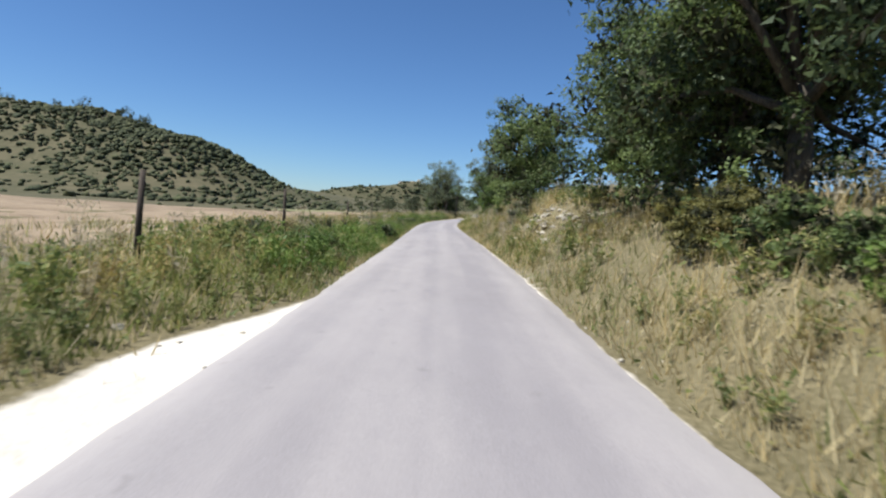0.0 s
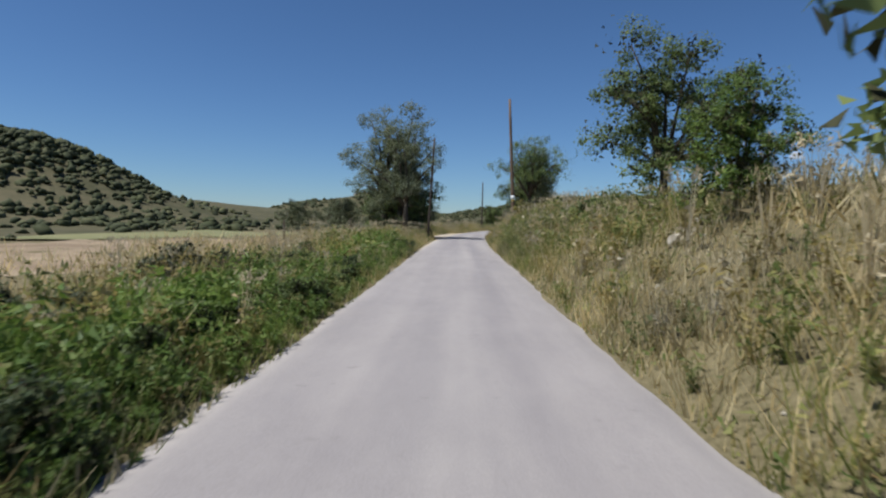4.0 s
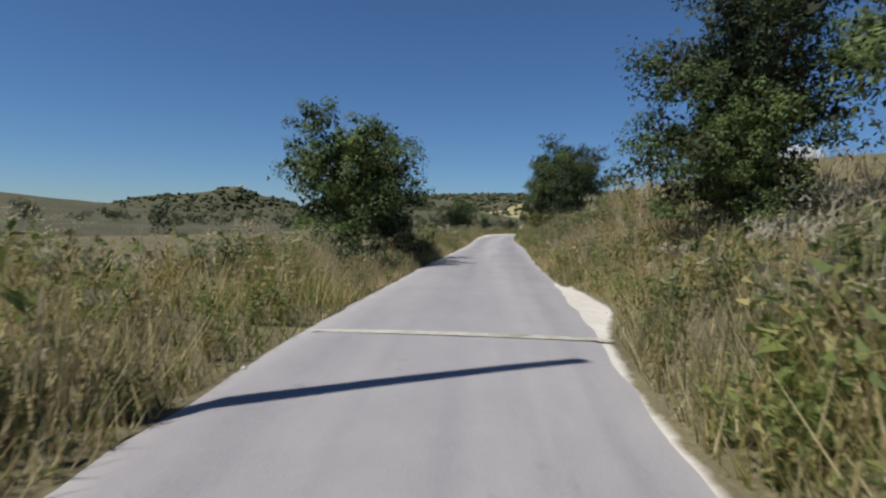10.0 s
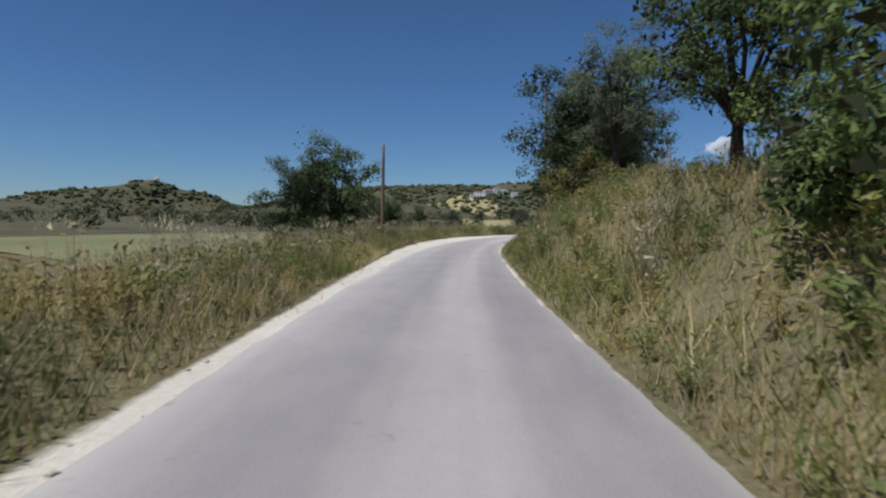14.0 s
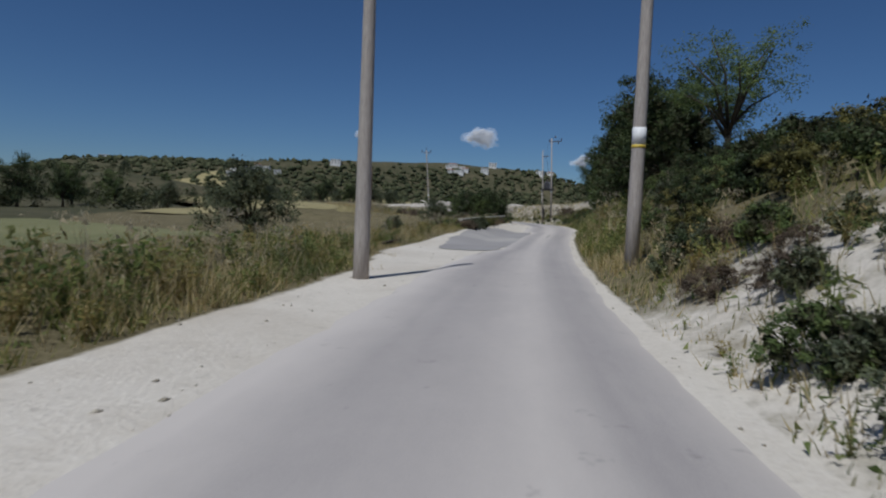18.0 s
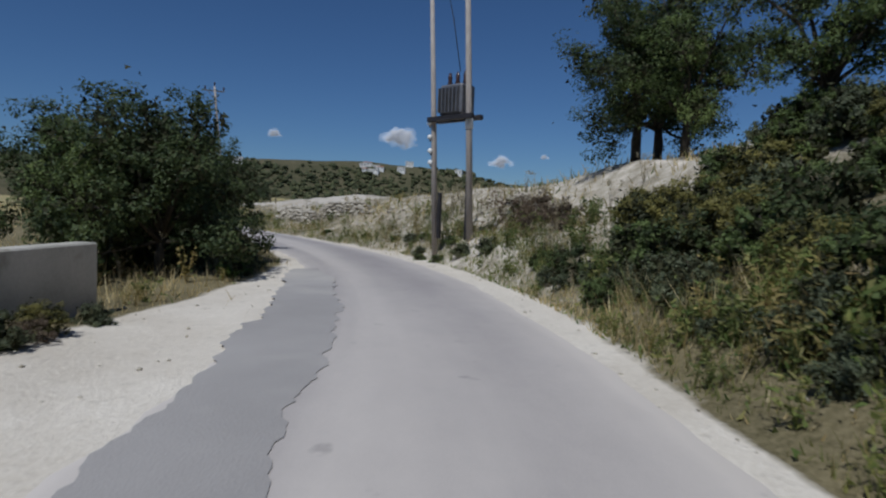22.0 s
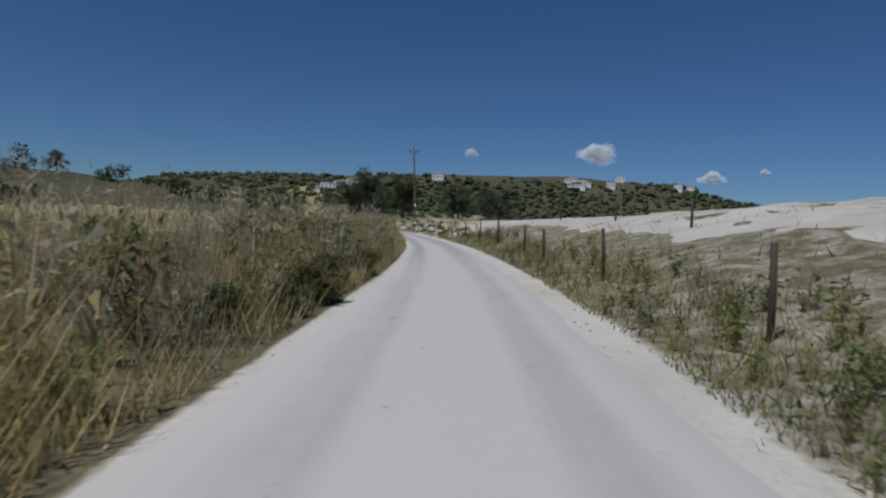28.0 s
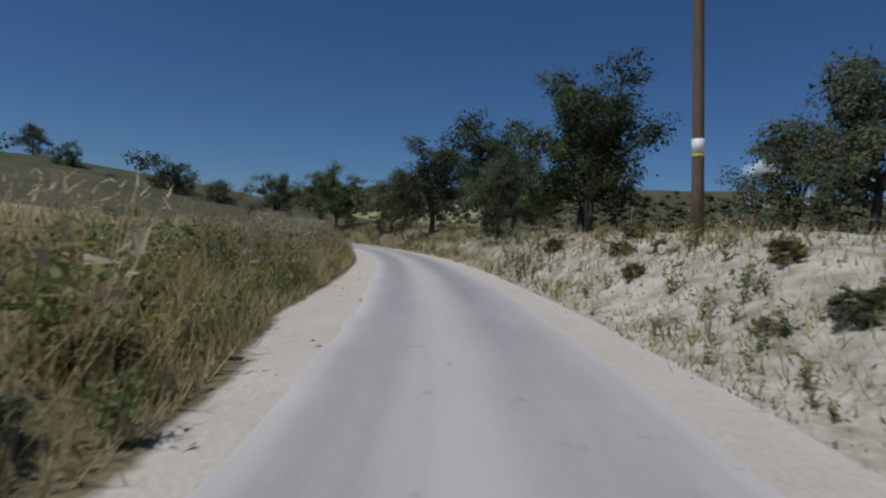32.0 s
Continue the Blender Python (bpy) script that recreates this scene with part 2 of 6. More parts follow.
ROOF = plain("clay_roof", (0.32, 0.17, 0.11), 0.85)
CLOUD = plain("cloud_white", (0.9, 0.9, 0.92), 1.0)
cn = CLOUD.node_tree
veil, clear = cn.nodes.new("ShaderNodeMixShader"), cn.nodes.new("ShaderNodeBsdfTransparent")
veil.inputs[0].default_value = 0.11
# weak emission added to brighten the clouds' shaded undersides
cn.nodes["Principled BSDF"].inputs["Emission Color"].default_value = (0.9, 0.93, 1.0, 1.0)
cn.nodes["Principled BSDF"].inputs["Emission Strength"].default_value = 0.3
cn.links.new(clear.outputs[0], veil.inputs[1])
cn.links.new(cn.nodes["Principled BSDF"].outputs[0], veil.inputs[2])
cn.links.new(veil.outputs[0], cn.nodes["Material Output"].inputs[0])

LEAF_GREEN = leafy("green_leaves", [(0.1, 0.145, 0.05), (0.15, 0.205, 0.068), (0.21, 0.265, 0.09), (0.12, 0.17, 0.065)], 0.55, 0.42)
LEAF_BRIGHT = leafy("bright_green_leaves", [(0.085, 0.15, 0.03), (0.14, 0.22, 0.045), (0.2, 0.26, 0.07)])
LEAF_OLIVE = leafy("grey_green_leaves", [(0.1, 0.125, 0.07), (0.155, 0.18, 0.1), (0.21, 0.23, 0.145), (0.12, 0.145, 0.08)], 0.55, 0.42)
LEAF_DARK = leafy("dark_green_leaves", [(0.045, 0.07, 0.03), (0.075, 0.105, 0.042), (0.115, 0.145, 0.06)], 0.55, 0.38)
LEAF_YELLOW = leafy("yellow_green_leaves", [(0.19, 0.18, 0.05), (0.27, 0.24, 0.075), (0.15, 0.15, 0.05)])
DRY_TWIG = leafy("dry_brown_twigs", [(0.09, 0.065, 0.045), (0.15, 0.11, 0.075), (0.12, 0.095, 0.07)], 0.8, 0.1)
# near-black leaf tones: the shade inside a crown, set as colour
INNER_SHADE = leafy("crown_inner_shade_leaves", [(0.03, 0.035, 0.016), (0.05, 0.05, 0.025), (0.06, 0.065, 0.03)], 0.9, 0.1)
STRAW = leafy("dry_straw_grass", [(0.46, 0.36, 0.18), (0.58, 0.48, 0.27), (0.68, 0.59, 0.38), (0.38, 0.29, 0.13)], 0.7, 0.5)
FRESH = leafy("fresh_green_grass", [(0.15, 0.19, 0.05), (0.22, 0.25, 0.075), (0.32, 0.3, 0.11), (0.13, 0.165, 0.05)], 0.6, 0.5)
WEED = leafy("green_weeds", [(0.1, 0.15, 0.045), (0.165, 0.21, 0.065), (0.23, 0.25, 0.085), (0.32, 0.3, 0.12)], 0.6, 0.45)
OAT = leafy("pale_oat_heads", [(0.44, 0.38, 0.26), (0.54, 0.48, 0.36), (0.38, 0.31, 0.19)], 0.7, 0.4)

# ---- plan: the road's centre line, one point for each second of the drive, with its run-in and run-out ----
ROAD = [(0.2, -36), (0.1, -18), (-0, -0), (-0.1, 17.9), (-0.3, 34.4), (-0.4, 49.5), (0.2, 64.6), (1.5, 80.8), (3.1, 98.4), (5.2, 116.3), (8, 133.9), (11.5, 150.8), (15.4, 166.5), (19.9, 180.8), (24.7, 194.4), (29.7, 207.9), (34.6, 221), (39.7, 233.8), (45.4, 245.9), (52.1, 256.7), (60.3, 266.3), (70, 275), (80.5, 283.2), (90.5, 290.7), (99.4, 298), (106.6, 305.8), (111.9, 315.2), (116.4, 327), (121.5, 340), (127.9, 352.6), (135.4, 365.1), (143.8, 378.9), (152.4, 394.6), (160.3, 411.7), (167.3, 429.4),
        (172.2, 446.5), (175, 463), (174.5, 480), (170, 496), (163, 511)]
ROAD_T0 = -2.0


def spline(points, t):
    """A smooth line through points, by their number."""
    p = np.asarray(points, float)
    t = np.clip(np.asarray(t, float), 0, len(p) - 1.001)
    i = t.astype(int)
    f = (t - i)[..., None]
    d = np.gradient(p, axis=0)
    a, b, da, db = p[i], p[i + 1], d[i], d[i + 1]
    return a * (2 * f**3 - 3 * f**2 + 1) + da * (f**3 - 2 * f**2 + f) + b * (3 * f**2 - 2 * f**3) + db * (f**3 - f**2)


def road_xy(t, u=0.0):
    """Places on the plan: t along the road, u metres to the right of its centre."""
    t = np.asarray(t, float)
    c = spline(ROAD, t - ROAD_T0)
    d = spline(ROAD, t + 0.02 - ROAD_T0) - spline(ROAD, t - 0.02 - ROAD_T0)
    d = d / np.linalg.norm(d, axis=-1, keepdims=True)
    return c + np.stack([d[..., 1], -d[..., 0]], -1) * np.asarray(u, float)[..., None]


def heading(t):
    d = road_xy(t + 0.05) - road_xy(t - 0.05)
    return math.atan2(-d[0], d[1])


T_END = len(ROAD) - 1 + ROAD_T0 - 0.05
LINE_T = np.linspace(ROAD_T0 + 0.05, T_END, 700)
LINE = road_xy(LINE_T)


def keyed(pairs):
    k, v = np.array(pairs, float).T
    return lambda t: np.interp(t, k, v)


# asphalt edges, chalk shoulders and banks, keyed along the road
EDGE_L = keyed([(-2, 1.7), (1.4, 1.72), (3.4, 1.76), (7.3, 1.88), (9.0, 2.05), (9.4, 2.15), (10.4, 2.15), (11.3, 1.8), (12.4, 1.55), (13.5, 1.9), (15.5, 2.1), (16.4, 2.45), (17.4, 2.5), (18.4, 2.1), (19.3, 1.7), (19.5, 1.08), (20.75, 1.05), (20.95, 1.6), (21.5, 1.75), (22.4, 1.3), (23.3, 0.8), (23.8, 0.95), (24.3, 1.42),
                (24.7, 1.65), (25.3, 1.9), (26.3, 2.05), (27.5, 1.75), (29.3, 1.4), (30.3, 1.25), (31.3, 1.32), (32.2, 1.25), (33, 1.4), (37, 1.5)])
EDGE_R = keyed([(-2, 1.8), (1.45, 1.74), (3.3, 1.48), (3.6, 1.4), (5, 1.6), (7.3, 1.68), (8.6, 1.55), (9.0, 1.35), (9.43, 1.2), (10.25, 1.15), (10.5, 1.42), (11, 1.7), (12.5, 1.9), (13.5, 1.6), (15, 1.4), (16.3, 1.0), (16.5, 1.05), (17.3, 1.05), (17.6, 1.25), (18.5, 1.3), (20.4, 1.35),
                (21.5, 1.8), (22.4, 2.05), (23.5, 2.1), (24.3, 1.7), (25, 1.5), (25.4, 1.25), (25.7, 1.22), (26.5, 1.45), (28, 1.7), (30, 1.75), (32.4, 1.9), (37, 1.7)])
CHALK_L = keyed([(-2, 0.4), (0, 0.9), (0.28, 0.85), (0.46, 0.0), (5, 0.0), (6.0, 0.3), (6.6, 0.4), (6.9, 1.0), (7.2, 1.7), (7.9, 1.3), (8.15, 0.7), (8.4, 0.15), (8.8, 0.0), (10, 0.05), (12, 0.2),
                 (13.5, 0.15), (15, 0.6), (15.8, 1.1), (16.5, 1.55), (17.4, 2.2), (18.0, 1.8), (18.6, 1.5), (18.9, 1.6), (19.2, 2.3), (19.5, 3.2), (20.1, 2.55), (20.7, 2.55), (20.95, 2.0), (21.4, 1.75), (22.0, 1.75), (22.4, 1.8), (22.7, 1.65), (23.1, 0.85), (23.4, 0.35), (24.2, 0.1),
                 (24.8, 0.15), (25.25, 0.2), (25.6, 1.05), (25.9, 1.2), (26.4, 0.85), (27, 0.3), (28.5, 0.3), (29.3, 0.12), (30.3, 0.08), (31.3, 0.1), (31.9, 0.4), (32.2, 0.5), (32.5, 1.1), (33, 0.9), (37, 0.5)])
CHALK_R = keyed([(-2, 0.0), (0.5, 0.15), (2, 0.0), (10.35, 0.1), (10.5, 0.2), (10.68, 0.75), (10.85, 0.6), (11.0, 0.05), (13.2, 0.05), (16.2, 0.12), (17, 0.2), (17.9, 0.3), (18.6, 0.25), (20.5, 0.3), (21.5, 0.45),
                 (22.4, 0.45), (23.4, 0.68), (23.8, 0.5), (24.4, 0.25), (25, 0.25), (25.35, 0.35), (25.6, 0.95), (26, 0.4), (26.5, 0.15), (27.5, 0.35), (29.3, 0.7), (30.3, 0.58), (31.4, 0.85), (31.7, 1.0), (32.4, 0.8), (33, 0.8), (37, 0.3)])
# the left chalk shoulder climbs to the parapet
LAY_L = keyed([(19.5, 0), (20.1, 0.36), (22.1, 0.36), (22.8, 0)])
# heights over the road at set distances outside the shoulder
OUT = (0.0, 0.7, 1.6, 3.0, 5.5, 10.0, 20.0)
BANK_R = [(-2, 0, .3, .8, 1.4, 1.8, 2.0, 2.2), (0.6, 0, .3, .9, 1.6, 2.0, 2.2, 2.4), (1.2, 0, .4, 1.2, 2.0, 2.4, 2.6, 2.8), (1.7, 0, .35, 1.1, 2.1, 2.7, 2.9, 3.0), (2.4, 0, .3, .9, 2.0, 3.0, 3.5, 3.7),
          (2.9, 0, .25, .5, 1.4, 2.3, 2.9, 3.3), (3.4, 0, .25, .7, 1.4, 2.4, 3.0, 3.4), (4.2, 0, .4, 1.0, 1.6, 2.3, 2.8, 3.2), (5.5, 0, .3, .9, 1.5, 1.9, 2.2, 2.6), (6.5, 0, .35, 1.0, 1.6, 2.0, 2.3, 2.6),
          (7.3, 0, .3, .8, 1.5, 2.1, 2.4, 2.6), (8.4, 0, .25, .8, 1.9, 2.7, 3.0, 3.2), (9.3, 0, .3, .75, 1.7, 2.9, 3.7, 4.2), (10.0, 0, .25, .5, .8, 1.3, 1.8, 2.4), (10.7, 0, .2, .5, .9, 1.4, 2.0, 2.8),
          (11.6, 0, .4, 1.2, 2.2, 3.2, 4.2, 5.2), (12.5, 0, .3, .8, 1.3, 2.0, 2.8, 4.0), (13.5, 0, .3, .9, 1.7, 2.4, 3.2, 4.2), (15.8, 0, .4, 1.4, 2.2, 2.8, 3.4, 4.4), (17.0, 0, .3, .9, 1.5, 2.2, 3.0, 4.2),
          (18.0, 0, .4, 1.2, 2.0, 2.4, 3.0, 4.2), (19, 0, .3, .9, 1.7, 2.6, 3.8, 5.5), (20.5, 0, .3, 1.0, 2.0, 3.2, 4.6, 6.5), (22.2, 0, .3, .9, 1.8, 3.2, 4.6, 6.0), (22.7, 0, .3, .55, 1.2, 2.9, 4.3, 5.2), (23.2, 0, .6, .75, 1.05, 2.7, 3.7, 4.2), (23.5, 0, .6, .75, 1.05, 2.6, 3.4, 3.8),
          (23.9, 0, .2, .5, 1.4, 2.3, 2.7, 2.8), (24.4, 0, .15, .45, 1.3, 2.2, 2.4, 2.5), (25.1, 0, .15, .45, 1.1, 1.5, 1.6, 1.6), (25.9, 0, .1, .25, .45, .7, 1.0, 1.5), (27, 0, .1, .2, .4, .8, 1.7, 3.2),
          (29, 0, .1, .3, .7, 1.35, 2.3, 3.8), (30.5, 0, .15, .4, .9, 1.4, 2.1, 3.0), (31.4, 0, .1, .5, 1.1, 1.5, 1.8, 2.2), (32.4, 0, .15, .8, 1.4, 1.6, 1.7, 1.8), (33.5, 0, .2, .9, 1.5, 1.8, 2.0, 2.2), (37, 0, .2, .9, 1.5, 1.8, 2.0, 2.2)]
BANK_L = [(-2, 0, .05, .1, .1, .0, -.2, -.3), (6, 0, .05, .1, .1, .05, -.1, -.3), (8.5, 0, .05, .2, .3, .2, -.1, -.6), (9.5, 0, .1, .3, .4, .2, -.6, -2.0), (11, 0, .05, .2, .2, -.2, -1.0, -2.6),
          (13.5, 0, .05, .1, .0, -.4, -1.2, -2.8), (15.5, 0, .05, .1, .1, -.2, -.8, -2.2), (18, 0, .05, .1, .1, -.1, -.6, -1.6), (20, 0, -.05, -.2, -.3, -.6, -1.0, -1.8), (22, 0, -.05, -.2, -.3, -.6, -1.2, -2.0),
          (24, 0, .1, .2, .2, -.3, -1.4, -2.6), (25.2, 0, .1, .25, .3, .1, -.8, -1.6), (25.8, 0, .0, -.1, -.1, .0, .1, .2), (26.6, 0, .05, .2, .35, .5, .8, 1.5), (29, 0, .1, .25, .35, .5, .8, 1.5),
          (33, 0, .1, .2, .3, .45, .8, 1.5), (37, 0, .1, .2, .3, .45, .8, 1.5)]


def table(rows):
    a = np.array(rows, float)
    return lambda t, d: sum_interp(a, t, d)


def sum_interp(a, t, d):
    """Bilinear height from a keyed table: t along the road, d outside the shoulder."""
    cols = np.stack([np.interp(t, a[:, 0], a[:, i + 1]) for i in range(len(OUT))], -1)
    d = np.clip(d, 0, OUT[-1])
    j = np.clip(np.searchsorted(OUT, d, side="right") - 1, 0, len(OUT) - 2)
    o = np.array(OUT)
    f = (d - o[j]) / (o[j + 1] - o[j])
    f = f * f * (3 - 2 * f) * 0.5 + f * 0.5
    lo = np.take_along_axis(cols, j[..., None], -1)[..., 0]
    hi = np.take_along_axis(cols, (j + 1)[..., None], -1)[..., 0]
    return lo + (hi - lo) * f


RISE_R, RISE_L = table(BANK_R), table(BANK_L)


def wobble(x, y, s=1.0, seed=0.0):
    """Cheap smooth noise for arrays, about -1 to 1."""
    r = np.zeros_like(x)
    for k, (a, b, c) in enumerate(((1.0, 0.37, 0.0), (-0.61, 1.13, 1.7), (1.71, -1.37, 4.1), (2.63, 2.11, 2.2), (-3.9, 3.3, 0.6), (5.7, -5.1, 5.0))):
        r = r + np.sin((a * x + b * y) * s + c + seed * (k + 1) * 1.7) / (1 + 0.55 * k)
    return r / 2.6


# far hills as crests: x, y, height, half width; then rounded swells: centre, half lengths, height
CRESTS = [[(-420, 340, 46, 80), (-215, 275, 38, 62), (-160, 248, 32.5, 52), (-138, 241, 30, 48), (-100, 222, 20.5, 40), (-72, 236, 6, 30), (-62, 242, 0, 25)],
          [(-378, 1460, 10, 110), (-238, 1530, 42, 110), (-143, 1540, 54, 95), (-90, 1540, 68, 75), (-18, 1560, 48, 90), (70, 1600, 14, 100), (130, 1580, 2, 90)],
          [(100, 1480, 6, 120), (210, 1420, 36, 140), (300, 1350, 56, 150), (440, 1130, 57, 140), (600, 1100, 68, 140), (780, 1070, 80, 130), (900, 980, 70, 120), (985, 900, 45, 90), (1030, 860, 6, 70)]]
SWELLS = [(115, 560, 75, 60, 10.5), (-700, 900, 500, 300, 40), (-900, 0, 300, 700, 60), (700, -300, 500, 300, 45), (300, 120, 150, 130, 10)]


def far_height(x, y):
    z = -1.2 + 0 * x
    for crest in CRESTS:
        top = np.zeros_like(z)
        for (ax, ay, ah, aw), (bx, by, bh, bw) in zip(crest, crest[1:]):
            dx, dy = bx - ax, by - ay
            f = np.clip(((x - ax) * dx + (y - ay) * dy) / (dx * dx + dy * dy), 0, 1)
            d = np.hypot(x - ax - f * dx, y - ay - f * dy) / (aw + (bw - aw) * f)
            top = np.maximum(top, (ah + (bh - ah) * f + 1.2) * np.exp(-1.1 * np.abs(d) ** 2.2))
        z = z + top
    for cx, cy, a, b, h in SWELLS:
        z = z + h * np.exp(-0.9 * (((x - cx) / a) ** 2 + ((y - cy) / b) ** 2) ** 1.3)
    rough = np.clip((np.hypot(x - 60, y - 220) - 60) / 200, 0, 1)
    return z + rough * (wobble(x, y, 0.021) * 1.3 + wobble(x, y, 0.07, 2.0) * 0.8)


def nearest(x, y):
    """t and signed distance to the road's centre of places, on the plan."""
    x, y = np.atleast_1d(np.asarray(x, float)), np.atleast_1d(np.asarray(y, float))
    best, at = np.full(x.shape, 1e9), np.zeros(x.shape, int)
    for i in range(0, len(LINE), 50):
        seg = LINE[i:i + 50]
        d = (x[..., None] - seg[:, 0]) ** 2 + (y[..., None] - seg[:, 1]) ** 2
        j = d.argmin(-1)
        dm = np.take_along_axis(d, j[..., None], -1)[..., 0]
        use = dm < best
        best[use], at[use] = dm[use], i + j[use]
    d = np.gradient(LINE, axis=0)[at]
    side = (x - LINE[at, 0]) * d[..., 1] - (y - LINE[at, 1]) * d[..., 0]
    return LINE_T[at], np.where(side > 0, 1, -1) * np.sqrt(best)


def near_height(t, u, x, y):
    """Height of the ground near the road."""
    right = u > 0
    edge = np.where(right, EDGE_R(t) + CHALK_R(t), EDGE_L(t) + CHALK_L(t))
    d = np.abs(u) - edge
    rise = np.where(right, RISE_R(t, np.maximum(d, 0)), RISE_L(t, np.maximum(d, 0)))
    lump = np.clip(d / 1.5, 0, 1) * (wobble(x, y, 1.1) * 0.13 + wobble(x, y, 0.33, 1.0) * 0.18) + wobble(x, y, 2.6, 3.0) * 0.02 * (d > -0.2)
    inner = -0.035 * np.clip((np.abs(u) - 1.2) / 0.6, 0, 1)
    lay = np.where(right, 0.0, LAY_L(t) * np.clip((np.abs(u) - 1.95) / 1.6, 0, 1))
    near = rise + lump + inner + lay
    f = np.clip((d - 14) / 22, 0, 1)
    f = f * f * (3 - 2 * f)
    return near * (1 - f) + far_height(x, y) * f


def ground_z(x, y):
    t, u = nearest(x, y)
    return near_height(t, u, np.atleast_1d(np.asarray(x, float)), np.atleast_1d(np.asarray(y, float)))


def gz(x, y):
    return float(ground_z(x, y)[0])


# ---- building helpers ----


def np_mesh(name, verts, faces, material, uv=None, attr=None, smooth=False):
    """A mesh from arrays: verts (n, 3), faces (m, 3 or 4)."""
    verts, faces = np.asarray(verts, np.float32), np.asarray(faces, np.int32)
    me = bpy.data.meshes.new(name)
    k = faces.shape[1]
    me.vertices.add(len(verts))
    me.vertices.foreach_set("co", verts.ravel())
    me.loops.add(faces.size)
    me.loops.foreach_set("vertex_index", faces.ravel())
    me.polygons.add(len(faces))
    me.polygons.foreach_set("loop_start", np.arange(0, faces.size, k, dtype=np.int32))
    me.polygons.foreach_set("loop_total", np.full(len(faces), k, np.int32))
    if smooth:
        me.polygons.foreach_set("use_smooth", np.ones(len(faces), bool))
    if uv is not None:
        lay = me.uv_layers.new(name="uv")
        lay.data.foreach_set("uv", np.asarray(uv, np.float32)[faces.ravel()].ravel())
    for key, val in (attr or {}).items():
        a = me.attributes.new(key, "FLOAT", "POINT")
        a.data.foreach_set("value", np.asarray(val, np.float32))
    me.update(calc_edges=True)
    me.materials.append(material)
    return me


def part(name, bm, material, parent, label=""):
    """One mesh object under a thing or a part."""
    me = bm
    if isinstance(bm, bmesh.types.BMesh):
        me = bpy.data.meshes.new(name)
        bm.to_mesh(me)
        bm.free()
        me.materials.append(material)
    ob = new(name, me)
    ob.parent = parent
    return tagged(ob, label) if label else ob


def thing(name, label, category, group="", kind="", xyz=(0, 0, 0), turn=0.0):
    ob = new(name)
    ob.empty_display_size = 0.2
    ob.location, ob.rotation_euler = xyz, (0, 0, turn)
    return tagged(ob, label, category, group, kind)


def grid_faces(nr, nc):
    i = np.arange(nr * nc).reshape(nr, nc)
    return np.stack([i[:-1, :-1], i[:-1, 1:], i[1:, 1:], i[1:, :-1]], -1).reshape(-1, 4)


def tube(bm, pts, radii, sides=8):
    """A closed tube along points with its radii."""
    rings = []
    for n, (p, r) in enumerate(zip(pts, radii)):
        a = Vector(pts[min(n + 1, len(pts) - 1)]) - Vector(pts[max(n - 1, 0)])
        q = a.to_track_quat("Z", "Y")
        rings.append([bm.verts.new(Vector(p) + q @ Vector((r * math.cos(k * math.tau / sides), r * math.sin(k * math.tau / sides), 0))) for k in range(sides)])
    for a, b in zip(rings, rings[1:]):
        for k in range(sides):
            f = bm.faces.new((a[k], a[(k + 1) % sides], b[(k + 1) % sides], b[k]))
            f.smooth = True
    bm.faces.new(rings[0][::-1])
    bm.faces.new(rings[-1])
    return bm


def box(bm, size, at=(0, 0, 0), turn=0.0, bevel=0.0):
    made = bmesh.ops.create_cube(bm, size=1.0)["verts"]
    bmesh.ops.scale(bm, vec=size, verts=made)
    if bevel:
        es = {e for v in made for e in v.link_edges}
        made = list({v for f in bmesh.ops.bevel(bm, geom=list(es), offset=bevel, segments=1, affect="EDGES")["faces"] for v in f.verts} | {v for v in made if v.is_valid})
    bmesh.ops.rotate(bm, cent=(0, 0, 0), matrix=Matrix.Rotation(turn, 3, "Z"), verts=made)
    bmesh.ops.translate(bm, vec=at, verts=made)
    return bm


# ---- ground and road ----
ROWS_T = np.linspace(ROAD_T0 + 0.1, T_END - 0.1, 640)
side_u = np.concatenate([np.linspace(0.0, 3.0, 11), np.linspace(3.35, 9, 18), np.linspace(9.6, 16, 9), np.linspace(18, 44, 11)])
STRIP_U = np.concatenate([-side_u[:0:-1], side_u])
TT, UU = np.meshgrid(ROWS_T, STRIP_U, indexing="ij")
XY = road_xy(TT, UU)
ZZ = near_height(TT, UU, XY[..., 0], XY[..., 1])
SHOULDER = np.where(UU > 0, EDGE_R(TT) + CHALK_R(TT), EDGE_L(TT) + CHALK_L(TT))
# chalk shows where banks are bare: steps of cover along the road
BARE_R = keyed([(-2, 0.0), (0.3, 0.1), (0.7, 0.6), (1.3, 0.45), (1.7, 0.1), (2.3, 0.1), (5, 0.15), (7, 0.3), (9, 0.4), (9.5, 0.1), (13, 0.1), (16.6, 0.2), (17.2, 0.6), (17.6, 0.85), (18.5, 0.9), (18.9, 0.4), (20, 0.15), (22, 0.1), (22.8, 0.7),
                (23.2, 0.85), (25, 0.7), (26, 0.7), (29, 0.68), (30.4, 0.7), (31, 0.9), (33, 0.85), (37, 0.4)])
